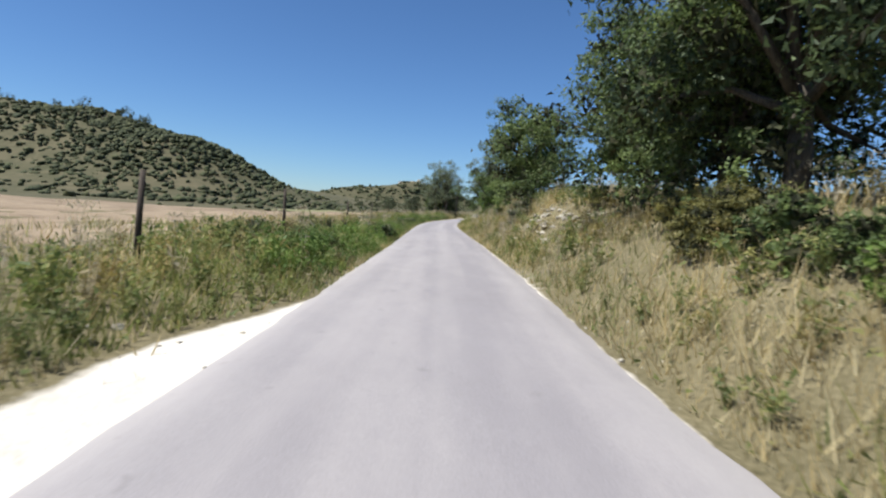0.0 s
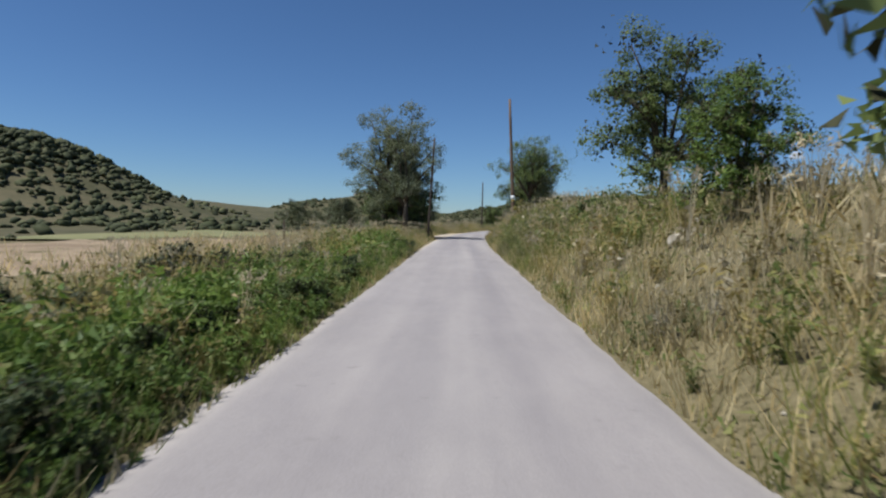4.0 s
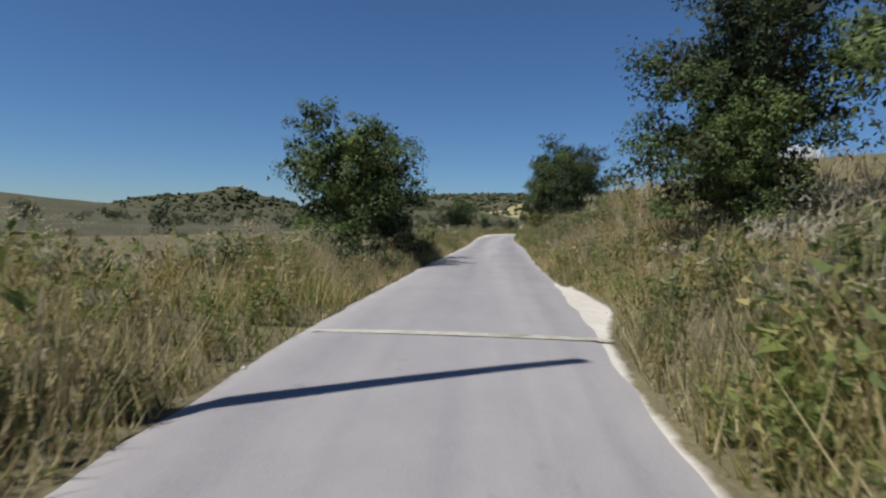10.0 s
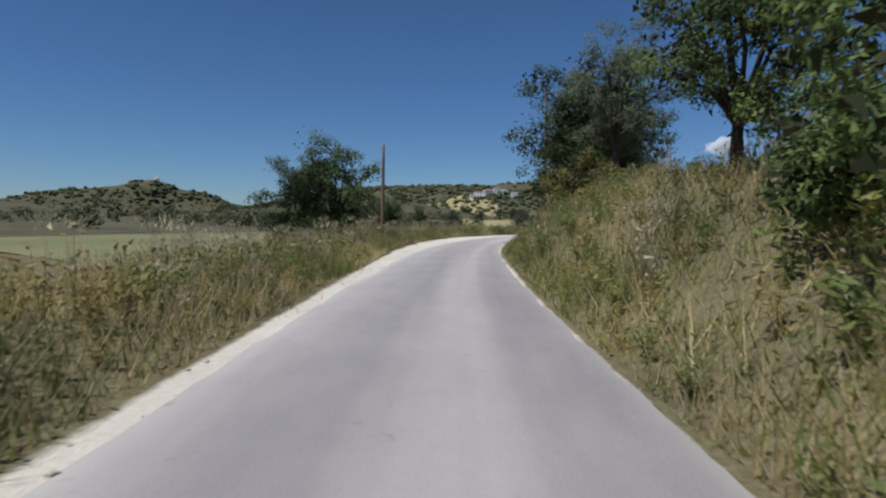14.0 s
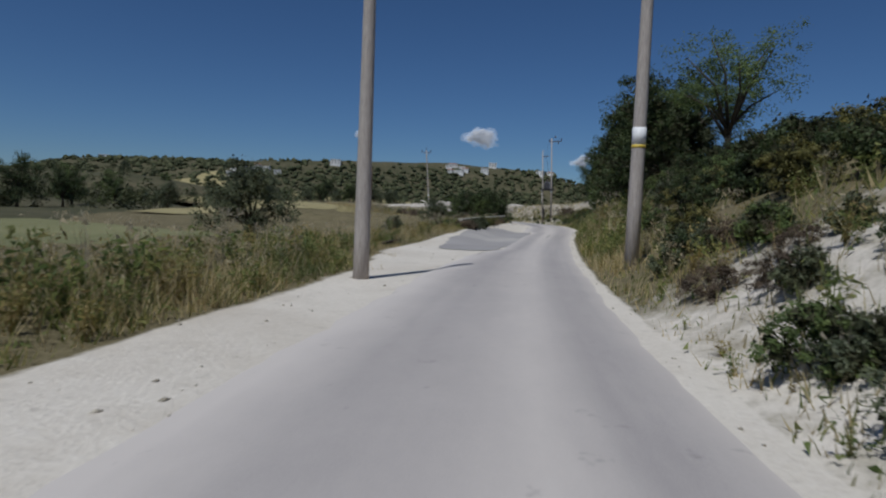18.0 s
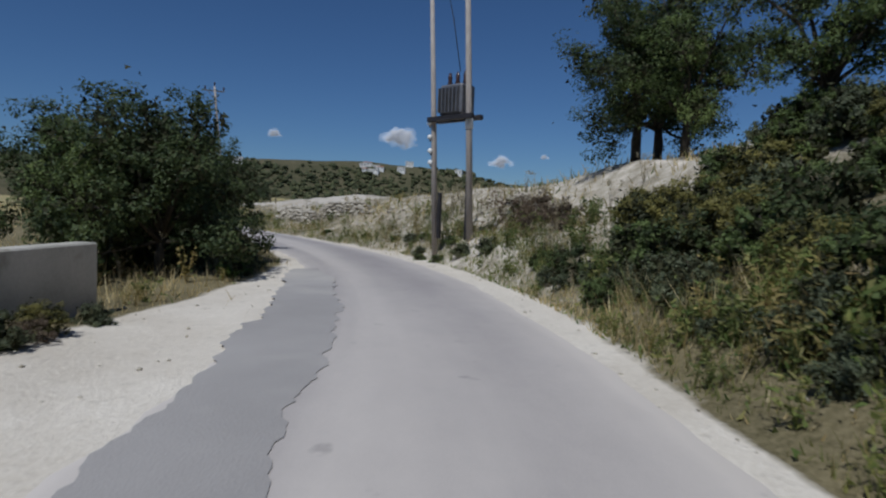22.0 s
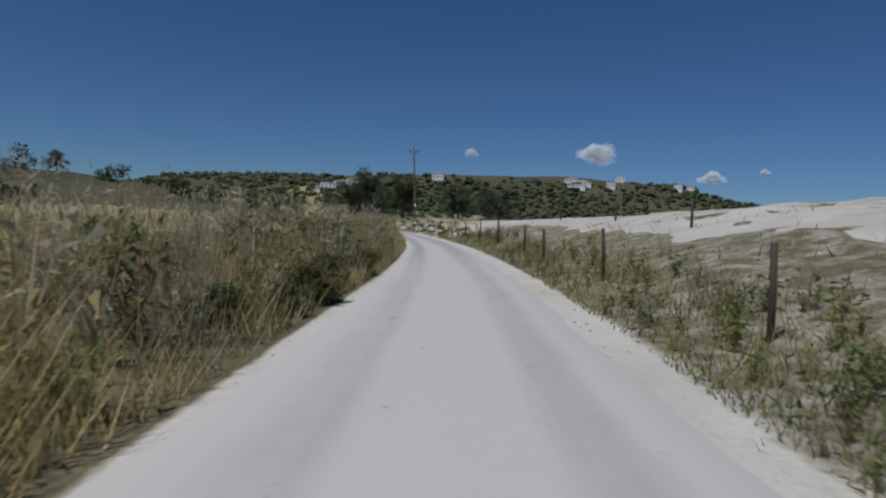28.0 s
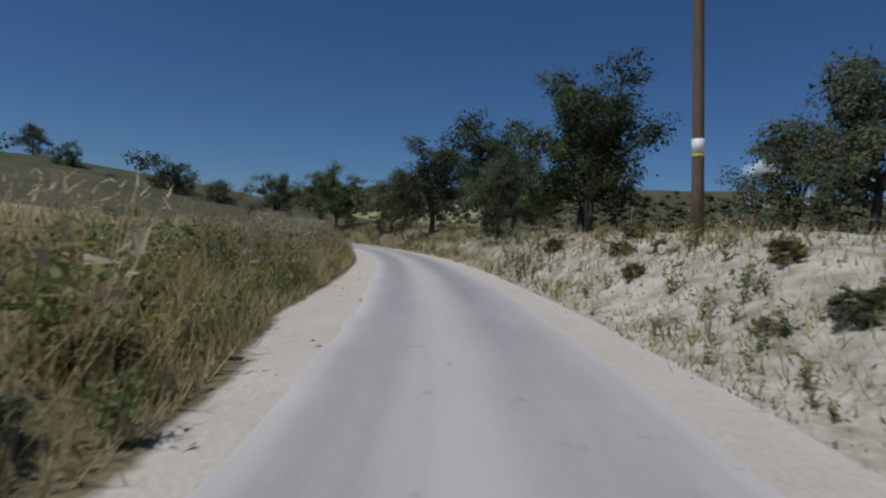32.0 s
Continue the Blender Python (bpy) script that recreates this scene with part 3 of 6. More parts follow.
# tan soil mixed into the chalk
SOIL = keyed([(0.5, 0.05), (3, 0.6), (6, 0.75), (8.5, 0.75), (10.5, 0.15), (15, 0.15), (17, 0.0), (22.5, 0.05), (24.5, 0.25), (26, 0.2), (28, 0.1), (31.5, 0.15), (32.2, 0.4), (37, 0.4)])
BARE_L = keyed([(-2, 0.1), (16, 0.1), (18, 0.2), (22, 0.5), (24, 0.45), (25, 0.6), (26, 0.4), (27, 0.05), (37, 0.05)])
COVER = np.clip((np.abs(UU) - SHOULDER + 0.4) / 0.35, 0, 1) - 0.62 * np.where(UU > 0, BARE_R(TT), BARE_L(TT)) * np.clip((30 - np.abs(UU)) / 8, 0, 1)
COVER = np.clip(COVER, 0, 1) + np.clip((np.abs(UU) - SHOULDER - 8) / 10, 0, 0.3)
ground = tagged(new("ground", np_mesh("ground", np.stack([XY[..., 0], XY[..., 1], ZZ], -1).reshape(-1, 3), grid_faces(*TT.shape), EARTH, attr={"cover": COVER.ravel(), "soil": SOIL(TT).ravel()}, smooth=True)),
                "dry earth banks and pale chalk shoulders along the lane", "ground", kind="structure")

ROAD_U = np.linspace(-1, 1, 15)
RT, RU = np.meshgrid(np.linspace(ROAD_T0 + 0.1, T_END - 0.1, 1400), ROAD_U, indexing="ij")
ragged = 0.045 * wobble(RT * 9, RU * 0 + 3, 1.0) + 0.035 * wobble(RT * 60, RU * 0, 1.0, 2.0)
half = np.where(RU > 0, EDGE_R(RT), EDGE_L(RT)) + ragged * (1 + np.where(RU > 0, 0.0, 0.7) * (RT > 15))
RXY = road_xy(RT, RU * half)
RZ = 0.012 + 0.02 * (1 - RU**2) - 0.05 * (np.abs(RU) > 0.99) + 0.004 * wobble(RXY[..., 0], RXY[..., 1], 1.6)
DUSTY = keyed([(-2, 0.12), (8, 0.12), (15, 0.3), (17.3, 0.8), (18.5, 0.75), (19.5, 0.8), (21, 1.0), (22, 0.9), (23, 0.55), (25, 0.55), (26.3, 0.7), (27.5, 1.4), (29, 1.4), (29.6, 1.0), (30.3, 0.9), (31.2, 1.0), (31.9, 0.7), (37, 0.5)])
chalkiness = DUSTY(RT) * (0.62 + 0.22 * np.cos(RU * 6.1) + 0.25 * RU**4) + 0.15 * np.clip((np.abs(RU) - 0.85) / 0.15, 0, 1)
road = tagged(new("road", np_mesh("road", np.stack([RXY[..., 0], RXY[..., 1], RZ], -1).reshape(-1, 3), grid_faces(*RT.shape), ASPHALT,
                                  uv=np.stack([RU * 1.7, RT * 15], -1).reshape(-1, 2), attr={"chalk": chalkiness.ravel()}, smooth=True)),
              "worn pale grey asphalt lane with dusty wheel tracks", "road", kind="structure")

# far land: a coarse sheet to the horizon, sunk under the strip by the road
gx = np.concatenate([np.linspace(-2600, -700, 28), np.linspace(-640, 900, 110), np.linspace(970, 3200, 28)])
gy = np.concatenate([np.linspace(-1500, -150, 22), np.linspace(-120, 760, 74), np.linspace(780, 1900, 66), np.linspace(1980, 3600, 18)])
GX, GY = np.meshgrid(gx, gy, indexing="ij")
gt, gu = nearest(GX.ravel(), GY.ravel())
GZ = far_height(GX, GY)
sunk = np.clip((43 - np.abs(gu.reshape(GX.shape))) / 9, 0, 1)
inside = (gt.reshape(GX.shape) > ROAD_T0 + 0.3) & (gt.reshape(GX.shape) < T_END - 0.3)
GZ = np.where(inside, GZ * (1 - sunk) - 5 * sunk, GZ)
hills = tagged(new("backdrop_hills", np_mesh("backdrop_hills", np.stack([GX, GY, GZ], -1).reshape(-1, 3), grid_faces(*GX.shape), FARLAND, smooth=True)),
               "dry scrub-covered hills and valley land to the horizon", "hills", kind="structure")


# ---- fields: thin sheets of crop or bare soil that follow the land ----


def field(name, label, t0, t1, u0, u1, material, lift=0.05, nt=60, nu=40):
    tt, vv = np.meshgrid(np.linspace(t0, t1, nt), np.linspace(0, 1, nu), indexing="ij")
    inner = u0 + 0.5 * wobble(tt * 9, vv * 0, 1.0)
    uu = inner + (u1 - inner) * vv
    xy = road_xy(tt, uu)
    z = ground_z(xy[..., 0].ravel(), xy[..., 1].ravel()).reshape(tt.shape) + lift - 0.25 * np.clip(1 - vv * 12, 0, 1) + 0.3 * np.clip((np.abs(uu) - 30) / 14, 0, 1)
    return tagged(new(name, np_mesh(name, np.stack([xy[..., 0], xy[..., 1], z], -1).reshape(-1, 3), grid_faces(nt, nu), material, smooth=True)), label, "field", kind="structure")


field("brown_field", "bare brown stubble field beyond the hedge", -1.5, 6.2, -6.0, -42, BROWN_FIELD)
field("green_field", "short green crop field beside the chalk shoulder", 6.9, 9.0, -6.2, -42, GREEN_FIELD)
field("straw_field", "dry yellow-green grass field rising from the lane", 26.0, 36.5, -5.0, -42, STRAW_FIELD)
field("chalk_field", "bare white chalk field with sparse dry weeds", 25.6, 32.0, 5.0, 42, CHALK_FIELD)
field("valley_field", "pale green meadow in the valley", 16.5, 21.5, -24, -42, GREEN_FIELD)

# ---- vegetation ----
RNG = np.random.default_rng(7)


def cards(centres, normals, length, width, rng):
    """Pointed leaves at the given places."""
    n = len(centres)
    a = rng.normal(size=(n, 3))
    a -= normals * (a * normals).sum(-1, keepdims=True) * 0.6
    a /= np.linalg.norm(a, axis=-1, keepdims=True)
    b = np.cross(a, normals + rng.normal(size=(n, 3)) * 0.5)
    b /= np.linalg.norm(b, axis=-1, keepdims=True) + 1e-9
    L, W = length[:, None] * a, width[:, None] * b
    v = np.stack([centres - L * 0.5 - W * 0.4, centres - L * 0.3 + W * 0.6, centres + L * 0.6], 1).reshape(-1, 3)
    return v, np.arange(n * 3).reshape(-1, 3)


def leaf_cards(centres, facing, length, width, rng):
    """Pointed leaves that face roughly the given way."""
    n = len(centres)
    nr = facing + rng.normal(size=(n, 3)) * 0.42
    nr /= np.linalg.norm(nr, axis=-1, keepdims=True) + 1e-9
    a = rng.normal(size=(n, 3))
    a -= nr * (a * nr).sum(-1, keepdims=True)
    a /= np.linalg.norm(a, axis=-1, keepdims=True) + 1e-9
    L, W = length[:, None] * a, width[:, None] * np.cross(nr, a)
    v = np.stack([centres - L * 0.45 - W * 0.45, centres - L * 0.2 + W * 0.6, centres + L * 0.6], 1).reshape(-1, 3)
    return v, np.arange(n * 3).reshape(-1, 3)


def crown_mesh(name, material, rng, blobs, per, leaf, squash=0.8, tufts=10, inner=0.12):
    """A crown of many leaves: each blob (x, y, z, radius) is a cluster of tufts with gaps between them."""
    vs, fs, n0, shaded = [], [], 0, []

    def add(v, f):
        nonlocal n0
        vs.append(v), fs.append(f + n0)
        n0 += len(v)
    for x, y, z, r in blobs:
        d = rng.normal(size=(tufts, 3))
        d /= np.linalg.norm(d, axis=-1, keepdims=True)
        tuft = d * r * rng.uniform(0.35, 0.95, (tufts, 1))
        size = r * rng.uniform(0.24, 0.46, tufts)
        k = rng.integers(0, tufts, per)
        e = rng.normal(size=(per, 3))
        e /= np.linalg.norm(e, axis=-1, keepdims=True)
        c = tuft[k] + e * (size[k] * rng.uniform(0.35, 1.1, per))[:, None]
        out = c / (np.linalg.norm(c, axis=-1, keepdims=True) + 1e-9)
        add(*leaf_cards(c * (1, 1, squash) + (x, y, z), e * 0.45 + out * 0.35 + (0, 0, 0.5), leaf * rng.uniform(0.7, 1.5, per), leaf * rng.uniform(0.4, 0.7, per), rng))
        # darker leaves round each blob's middle stand in for the crown's inner shade
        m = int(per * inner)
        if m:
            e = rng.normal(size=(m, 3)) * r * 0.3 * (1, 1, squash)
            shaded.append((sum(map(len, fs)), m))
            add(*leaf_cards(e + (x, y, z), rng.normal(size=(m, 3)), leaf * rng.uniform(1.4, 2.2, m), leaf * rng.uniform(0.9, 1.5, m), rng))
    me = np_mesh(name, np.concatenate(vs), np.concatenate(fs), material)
    me.materials.append(INNER_SHADE)
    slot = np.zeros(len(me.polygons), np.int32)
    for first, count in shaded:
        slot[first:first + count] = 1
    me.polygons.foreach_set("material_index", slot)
    return me


def make_tree(name, label, seed, height, spread, material, per=820, leaf=0.105, lean=0.0, low=0.2):
    """A tree at the origin: tapered trunk with limbs, and a crown of leaf clumps at their ends."""
    rng = np.random.default_rng(seed)
    root = thing(name, label, "tree", "roadside trees")
    bm = bmesh.new()
    fork = height * rng.uniform(0.22, 0.34)
    tube(bm, [(0, 0, -0.3), (0.03, 0.02, fork * 0.5), (lean * fork, 0.04, fork)], (height * 0.035, height * 0.026, height * 0.022), 9)
    blobs = []
    for k in range(11):
        a = k * 2.4 + rng.uniform(-0.4, 0.4)
        h = height * (low + (0.93 - low) * ((k + 0.5) / 11) ** 0.8)
        r = spread * (0.35 + 0.62 * math.sin(math.pi * min(1.0, (h / height - low + 0.16) / (1.16 - low)) ** 0.9)) * rng.uniform(0.55, 1.05)
        end = (lean * h + r * math.cos(a), r * math.sin(a), h)
        mid = (lean * fork + r * 0.45 * math.cos(a + 0.2), r * 0.45 * math.sin(a + 0.2), fork + (h - fork) * 0.62)
        tube(bm, [(lean * fork, 0.04, fork * rng.uniform(0.75, 1.0)), mid, end], (height * 0.013, height * 0.008, height * 0.003), 6)
        blobs.append((*end, spread * rng.uniform(0.34, 0.5)))
        blobs.append((mid[0] * 1.1, mid[1] * 1.1, mid[2] + 0.15 * spread, spread * rng.uniform(0.26, 0.4)))
    part("trunk", bm, BARK, root)
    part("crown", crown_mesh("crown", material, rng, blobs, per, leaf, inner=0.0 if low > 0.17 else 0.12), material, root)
    return root


def make_shrub(name, label, seed, material, per=340, leaf=0.078, tall=1.0, big=1.0):
    """A shrub of about big metres radius at the origin, with stems and leaf clumps down to the ground."""
    rng = np.random.default_rng(seed)
    root = thing(name, label, "shrub", "roadside shrubs")
    blobs = []
    for k in range(8):
        a = k * 2.4 + rng.uniform(-0.5, 0.5)
        r = big * rng.uniform(0.15, 0.68)
        h = big * tall * rng.uniform(0.3, 0.95) * (1.15 - 0.5 * r / big)
        if k < 3:
            bm = bmesh.new()
            tube(bm, [(0.04 * k, 0, -0.1), (r * 0.5 * math.cos(a), r * 0.5 * math.sin(a), h * 0.6), (r * math.cos(a), r * math.sin(a), h * 1.1)], (0.03, 0.02, 0.008), 5)
            part("stem", bm, BARK, root)
        blobs.append((r * math.cos(a), r * math.sin(a), h * 0.85, big * rng.uniform(0.3, 0.5)))
    blobs += [(0.5 * big * math.cos(k * 2.1), 0.5 * big * math.sin(k * 2.1), 0.22 * tall * big, 0.42 * big) for k in range(4)]
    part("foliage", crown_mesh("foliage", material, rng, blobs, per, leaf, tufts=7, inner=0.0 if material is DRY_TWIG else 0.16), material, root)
    return root


TREES = {
    "green": make_tree("tree", "leafy green tree on the roadside bank", 3, 6.5, 2.7, LEAF_GREEN, low=0.14),
    "tall": make_tree("tree", "tall grey-green tree with an open crown", 5, 7.5, 2.4, LEAF_OLIVE, per=640, leaf=0.1, low=0.18),
    "dark": make_tree("tree", "dense dark green tree over the bank", 8, 7.0, 3.2, LEAF_DARK, per=900, leaf=0.11, low=0.08),
    "bush": make_tree("tree", "dense leafy green tree branching from the ground", 33, 4.3, 2.2, LEAF_GREEN, per=820, leaf=0.095, low=0.03),
    "dark_bush": make_tree("tree", "dense dark green tree branching from the ground", 36, 4.3, 2.3, LEAF_DARK, per=820, leaf=0.095, low=0.03),
    "bright": make_tree("tree", "bright green bushy roadside tree", 11, 5.0, 2.3, LEAF_BRIGHT, leaf=0.095, low=0.08),
    "olive": make_tree("tree", "round grey-green olive tree", 14, 4.6, 2.5, LEAF_OLIVE, per=820, leaf=0.09, low=0.06),
    "open": make_tree("tree", "almond tree with dark bare limbs and a thin crown", 17, 6.0, 2.8, LEAF_GREEN, per=420, leaf=0.1, low=0.4),
}
SHRUBS = {
    "green": make_shrub("shrub", "low dark green shrub by the road edge", 21, LEAF_GREEN),
    "bright": make_shrub("leafy_shrub", "bright green leafy shrub by the road edge", 22, LEAF_BRIGHT),
    "dark": make_shrub("shrub", "dense dark shrub on the bank", 23, LEAF_DARK, tall=1.15),
    "yellow": make_shrub("broom", "yellow-green broom bush on the bank", 24, LEAF_YELLOW, per=520, leaf=0.055, tall=1.1),
    "olive": make_shrub("wild_olive", "grey-green wild olive bush", 25, LEAF_OLIVE, tall=1.1),
    "dry": make_shrub("thorn_bush", "dry brown thorny shrub", 26, DRY_TWIG, per=480, leaf=0.05),
    "big_green": make_shrub("bush", "tall leafy green bush on the roadside", 27, LEAF_GREEN, per=720, leaf=0.092, tall=1.2, big=1.8),
    "big_dark": make_shrub("bush", "tall dense dark bush on the slope", 28, LEAF_DARK, per=720, leaf=0.092, tall=1.2, big=1.8),
    "big_yellow": make_shrub("broom", "tall yellow-green broom bush on the bank", 29, LEAF_YELLOW, per=760, leaf=0.082, tall=1.1, big=1.8),
    "big_olive": make_shrub("wild_olive", "tall grey-green wild olive bush", 30, LEAF_OLIVE, per=720, leaf=0.092, tall=1.2, big=1.8),
}
USED = set()


def plant(kind, xy, scale=1.0, turn=0.0, wide=1.0, sink=0.05, stock=None):
    stock = TREES if stock is None else stock
    if stock is SHRUBS and scale > 1.25 and "big_" + kind in SHRUBS:
        kind, scale = "big_" + kind, scale / 1.8
    src = stock[kind]
    m = Matrix.Translation((xy[0], xy[1], gz(*xy) - sink)) @ Matrix.Rotation(turn, 4, "Z") @ Matrix.Diagonal((scale * wide, scale * wide, scale, 1))
    if id(src) not in USED:
        USED.add(id(src))
        src.matrix_world = m
        return src
    return copy_thing(src, m)


def at(t, u):
    p = road_xy(t, u)
    return float(p[0]), float(p[1])


# kind, t along the road, metres right (+) or left (-) of it, scale
TREE_ROWS = [("bush", .85, 5.0, 1.1), ("bush", .65, 5.3, 1.0), ("dark_bush", .75, 6.2, 1.2), ("dark", .55, 5.6, 1.15), ("green", .95, 6.2, 1.0), ("bush", 1.72, 4.2, 1.12), ("bush", 1.9, 4.2, .7), ("bright", 3.2, 4.0, .55), ("tall", 3.95, 4.3, 1.0), ("bush", 4.1, 3.9, 1.1),
             ("bright", 4.6, 4.3, .85), ("green", 4.95, 5.0, .7), ("tall", 6.78, -5.2, 1.4), ("bush", 6.82, -4.7, 1.1), ("tall", 6.85, -6.6, 1.35), ("tall", 6.66, -4.5, 1.15), ("tall", 7.6, -9.2, 1.2), ("bush", 7.7, -9.8, 1.0), ("dark_bush", 6.95, -5.2, .8), ("open", 7.1, 5.3, 1.25), ("tall", 7.15, 5.8, .9),
             ("bush", 7.95, 5.9, 1.15), ("dark", 8.0, 6.4, .9), ("green", 8.3, 5.8, .8), ("olive", 8.3, -17, 1.0), ("bright", 8.7, -19, .5), ("olive", 8.0, -21, .9), ("tall", 9.35, 5.6, .8), ("dark", 9.45, 6.0, .6), ("green", 10.5, 6.2, .85), ("dark", 10.95, 5.7, .8), ("tall", 11.05, 6.3, .9),
             ("bush", 11.25, -4.0, .98), ("dark_bush", 11.5, -4.2, .8), ("green", 11.6, -5.0, .6), ("bush", 10.85, 4.8, .75), ("dark_bush", 13.6, 4.6, .9), ("bush", 14.2, 4.6, 1.0), ("bright", 12.85, -4.2, .5), ("dark", 12.75, 5.4, .62), ("green", 13.55, 5.0, .85), ("dark", 13.75, 5.6, .9), ("green", 14.1, 5.2, .95), ("dark", 14.5, 6.2, .9), ("green", 14.9, 5.4, .8),
             ("tall", 15.9, 5.6, .95), ("dark", 16.25, 5.0, .95), ("tall", 16.55, 4.8, 1.0), ("tall", 16.9, 3.7, .85), ("dark", 17.6, 6.2, .95), ("green", 16.15, -7.2, .8), ("dark", 16.0, -8.2, .55), ("dark", 17.0, 6.4, .95), ("dark_bush", 17.72, 5.0, .95), ("dark_bush", 17.52, 5.0, 1.0), ("dark", 17.62, 5.8, .85), ("dark_bush", 17.35, 5.1, 1.0), ("dark_bush", 17.1, 5.5, 1.1), ("dark_bush", 16.9, 5.4, 1.1), ("dark_bush", 16.5, 5.0, .95), ("dark_bush", 16.25, 4.9, .85), ("green", 18.7, 7.0, .6), ("olive", 19.6, -10.5, .75),
             ("open", 20.0, 7.2, .8), ("olive", 20.5, 6.6, .9), ("dark", 20.95, 6.2, .85), ("dark_bush", 20.45, 5.5, 1.2), ("dark_bush", 20.8, 5.6, 1.2), ("dark_bush", 21.2, 6.0, 1.1), ("dark_bush", 21.55, 5.6, 1.2), ("bush", 21.85, 5.9, 1.1), ("dark", 22.1, 6.6, .8), ("dark", 21.4, 5.9, .9), ("green", 21.7, 7.4, .9), ("dark", 21.9, 6.2, .75), ("green", 22.95, 8.6, .65), ("dark", 23.5, 9.2, .7), ("olive", 22.6, -9.5, .6)]
for n, (kind, t, u, sc) in enumerate(TREE_ROWS):
    plant(kind, at(t, u), sc, n * 2.1)
# trees by place: the valley and field behind the last bend, the bank at the end
TREE_SPOTS = [("olive", 112, 399, 1.1), ("olive", 100, 392, 1.2), ("green", 92, 398, 1.1), ("dark", 84, 402, 1.0), ("olive", 104, 410, 1.0), ("dark", 76, 395, 1.2), ("green", 88, 415, 1.3), ("olive", 133, 551, 1.15), ("olive", 118, 470, .9),
              ("olive", 184, 442, 1.2), ("olive", 187.5, 438, 1.1), ("dark", 181, 452, .9), ("olive", 179.5, 458, .9), ("green", 181.5, 453.5, 1.0), ("olive", 183, 464, 1.1), ("dark", 180, 471, .9), ("olive", 179, 479, 1.1), ("olive", 182, 486, 1.2), ("green", 176, 490, 1.0),
              ("olive", 171, 508, 1.3), ("olive", 164, 516, 1.1), ("dark", 158, 521, 1.1), ("olive", 150, 524, 1.1), ("olive", 176, 503, 1.3), ("dark", 186, 476, 1.2), ("olive", 190, 450, 1.1), ("olive", 194, 444, 1.2), ("green", 143, 530, .9)]
for n, (kind, x, y, sc) in enumerate(TREE_SPOTS):
    plant(kind, (x, y), sc, n * 1.7)

SHRUB_ROWS = [("green", .35, 3.7, .8), ("yellow", .45, 3.9, .8), ("green", .52, 4.2, .9), ("bright", .25, 3.6, .6), ("yellow", 10.05, 3.7, 1.9), ("yellow", 9.75, 4.2, 1.6), ("yellow", 3.72, 4.3, .85), ("yellow", 6.15, 4.2, 1.1), ("yellow", 6.4, 4.3, 1.5), ("yellow", 6.55, 4.6, 1.4), ("green", 7.55, 4.0, .9), ("yellow", 8.9, 3.9, 1.0), ("olive", 10.25, 4.6, 1.3), ("dark", 11.12, -3.0, .8), ("dark", 11.25, -2.9, .8), ("green", 11.4, -3.3, .9), ("dark", 11.0, -3.6, .9), ("olive", 16.15, 3.3, .8), ("yellow", 16.3, 3.4, .9), ("dry", 16.4, 3.2, .8), ("olive", 16.5, 3.3, .9), ("dark", 16.65, 3.5, 1.0), ("yellow", 16.05, 3.4, .8), ("olive", 16.8, 3.4, .9), ("dark", 16.95, 3.5, 1.1), ("yellow", 13.2, 3.8, 1.3),
              ("yellow", 13.6, 3.6, 1.2), ("yellow", 14.0, 3.8, 1.5), ("green", 14.4, 3.8, 1.4), ("yellow", 15.6, 4.0, 1.6), ("dark", 16.0, 3.8, 1.5), ("green", 16.3, 3.7, 1.4), ("dry", 16.15, 3.4, .9), ("olive", 16.6, 3.8, 1.3), ("dark", 17.15, 4.2, 1.5),
              ("dark", 16.2, -6.6, 1.2), ("green", 15.9, -6.2, 1.2), ("olive", 15.6, -6.8, 1.1), ("dark", 17.72, 3.8, 1.1), ("dark", 17.8, 4.3, 1.2), ("dark", 17.62, 3.5, 1.0), ("dark", 17.3, 3.5, 1.0), ("dark", 17.42, 3.5, 1.1), ("dark", 17.55, 3.7, 1.2), ("dark", 17.15, 3.6, 1.2), ("dark", 17.65, 4.2, 1.2), ("olive", 20.6, -8.8, 1.1),
              ("dry", 25.25, -3.7, 1.1), ("dry", 25.35, -3.9, 1.2), ("dry", 25.45, -4.3, 1.3), ("dry", 25.3, -4.8, 1.3), ("dry", 25.55, -4.6, 1.2), ("dry", 25.45, -5.4, 1.3), ("olive", 25.6, -5.4, 1.1), ("dry", 25.65, -5.0, 1.1), ("dry", 24.3, -4.0, 1.0), ("dry", 24.6, -3.8, 1.1), ("dry", 24.9, -4.1, 1.2), ("dry", 25.15, -4.3, 1.0), ("dry", 24.5, -5.4, 1.2), ("dry", 25.0, -5.8, 1.2), ("olive", 24.0, -5.0, 1.1), ("green", 31.75, -4.4, .9), ("green", 31.85, -4.9, 1.0), ("dry", 30.6, 3.6, .5),
              ("dry", 29.9, 3.6, .7), ("dry", 30.1, 4.1, .6), ("dry", 30.75, 4.2, .6), ("yellow", 31.5, 4.2, .35), ("yellow", 31.7, 4.9, .4), ("yellow", 32.0, 4.9, .4), ("green", 32.15, 4.4, .35), ("yellow", 32.5, 5.2, .5), ("yellow", 32.8, 4.6, .5), ("yellow", 33.1, 4.4, .6), ("yellow", 31.85, 5.6, .4), ("yellow", 32.3, 6.0, .5), ("green", 31.6, 6.2, .4), ("yellow", 32.9, 5.6, .6),
              ("dry", 23.25, 4.9, 1.2), ("dry", 23.4, 5.2, 1.5), ("olive", 23.05, 5.6, .8), ("yellow", 25.2, 3.6, .6), ("yellow", 25.75, 3.8, .45), ("green", 26.15, 4.2, .4), ("green", 26.9, 3.4, .5), ("yellow", 27.2, 3.8, .5)]
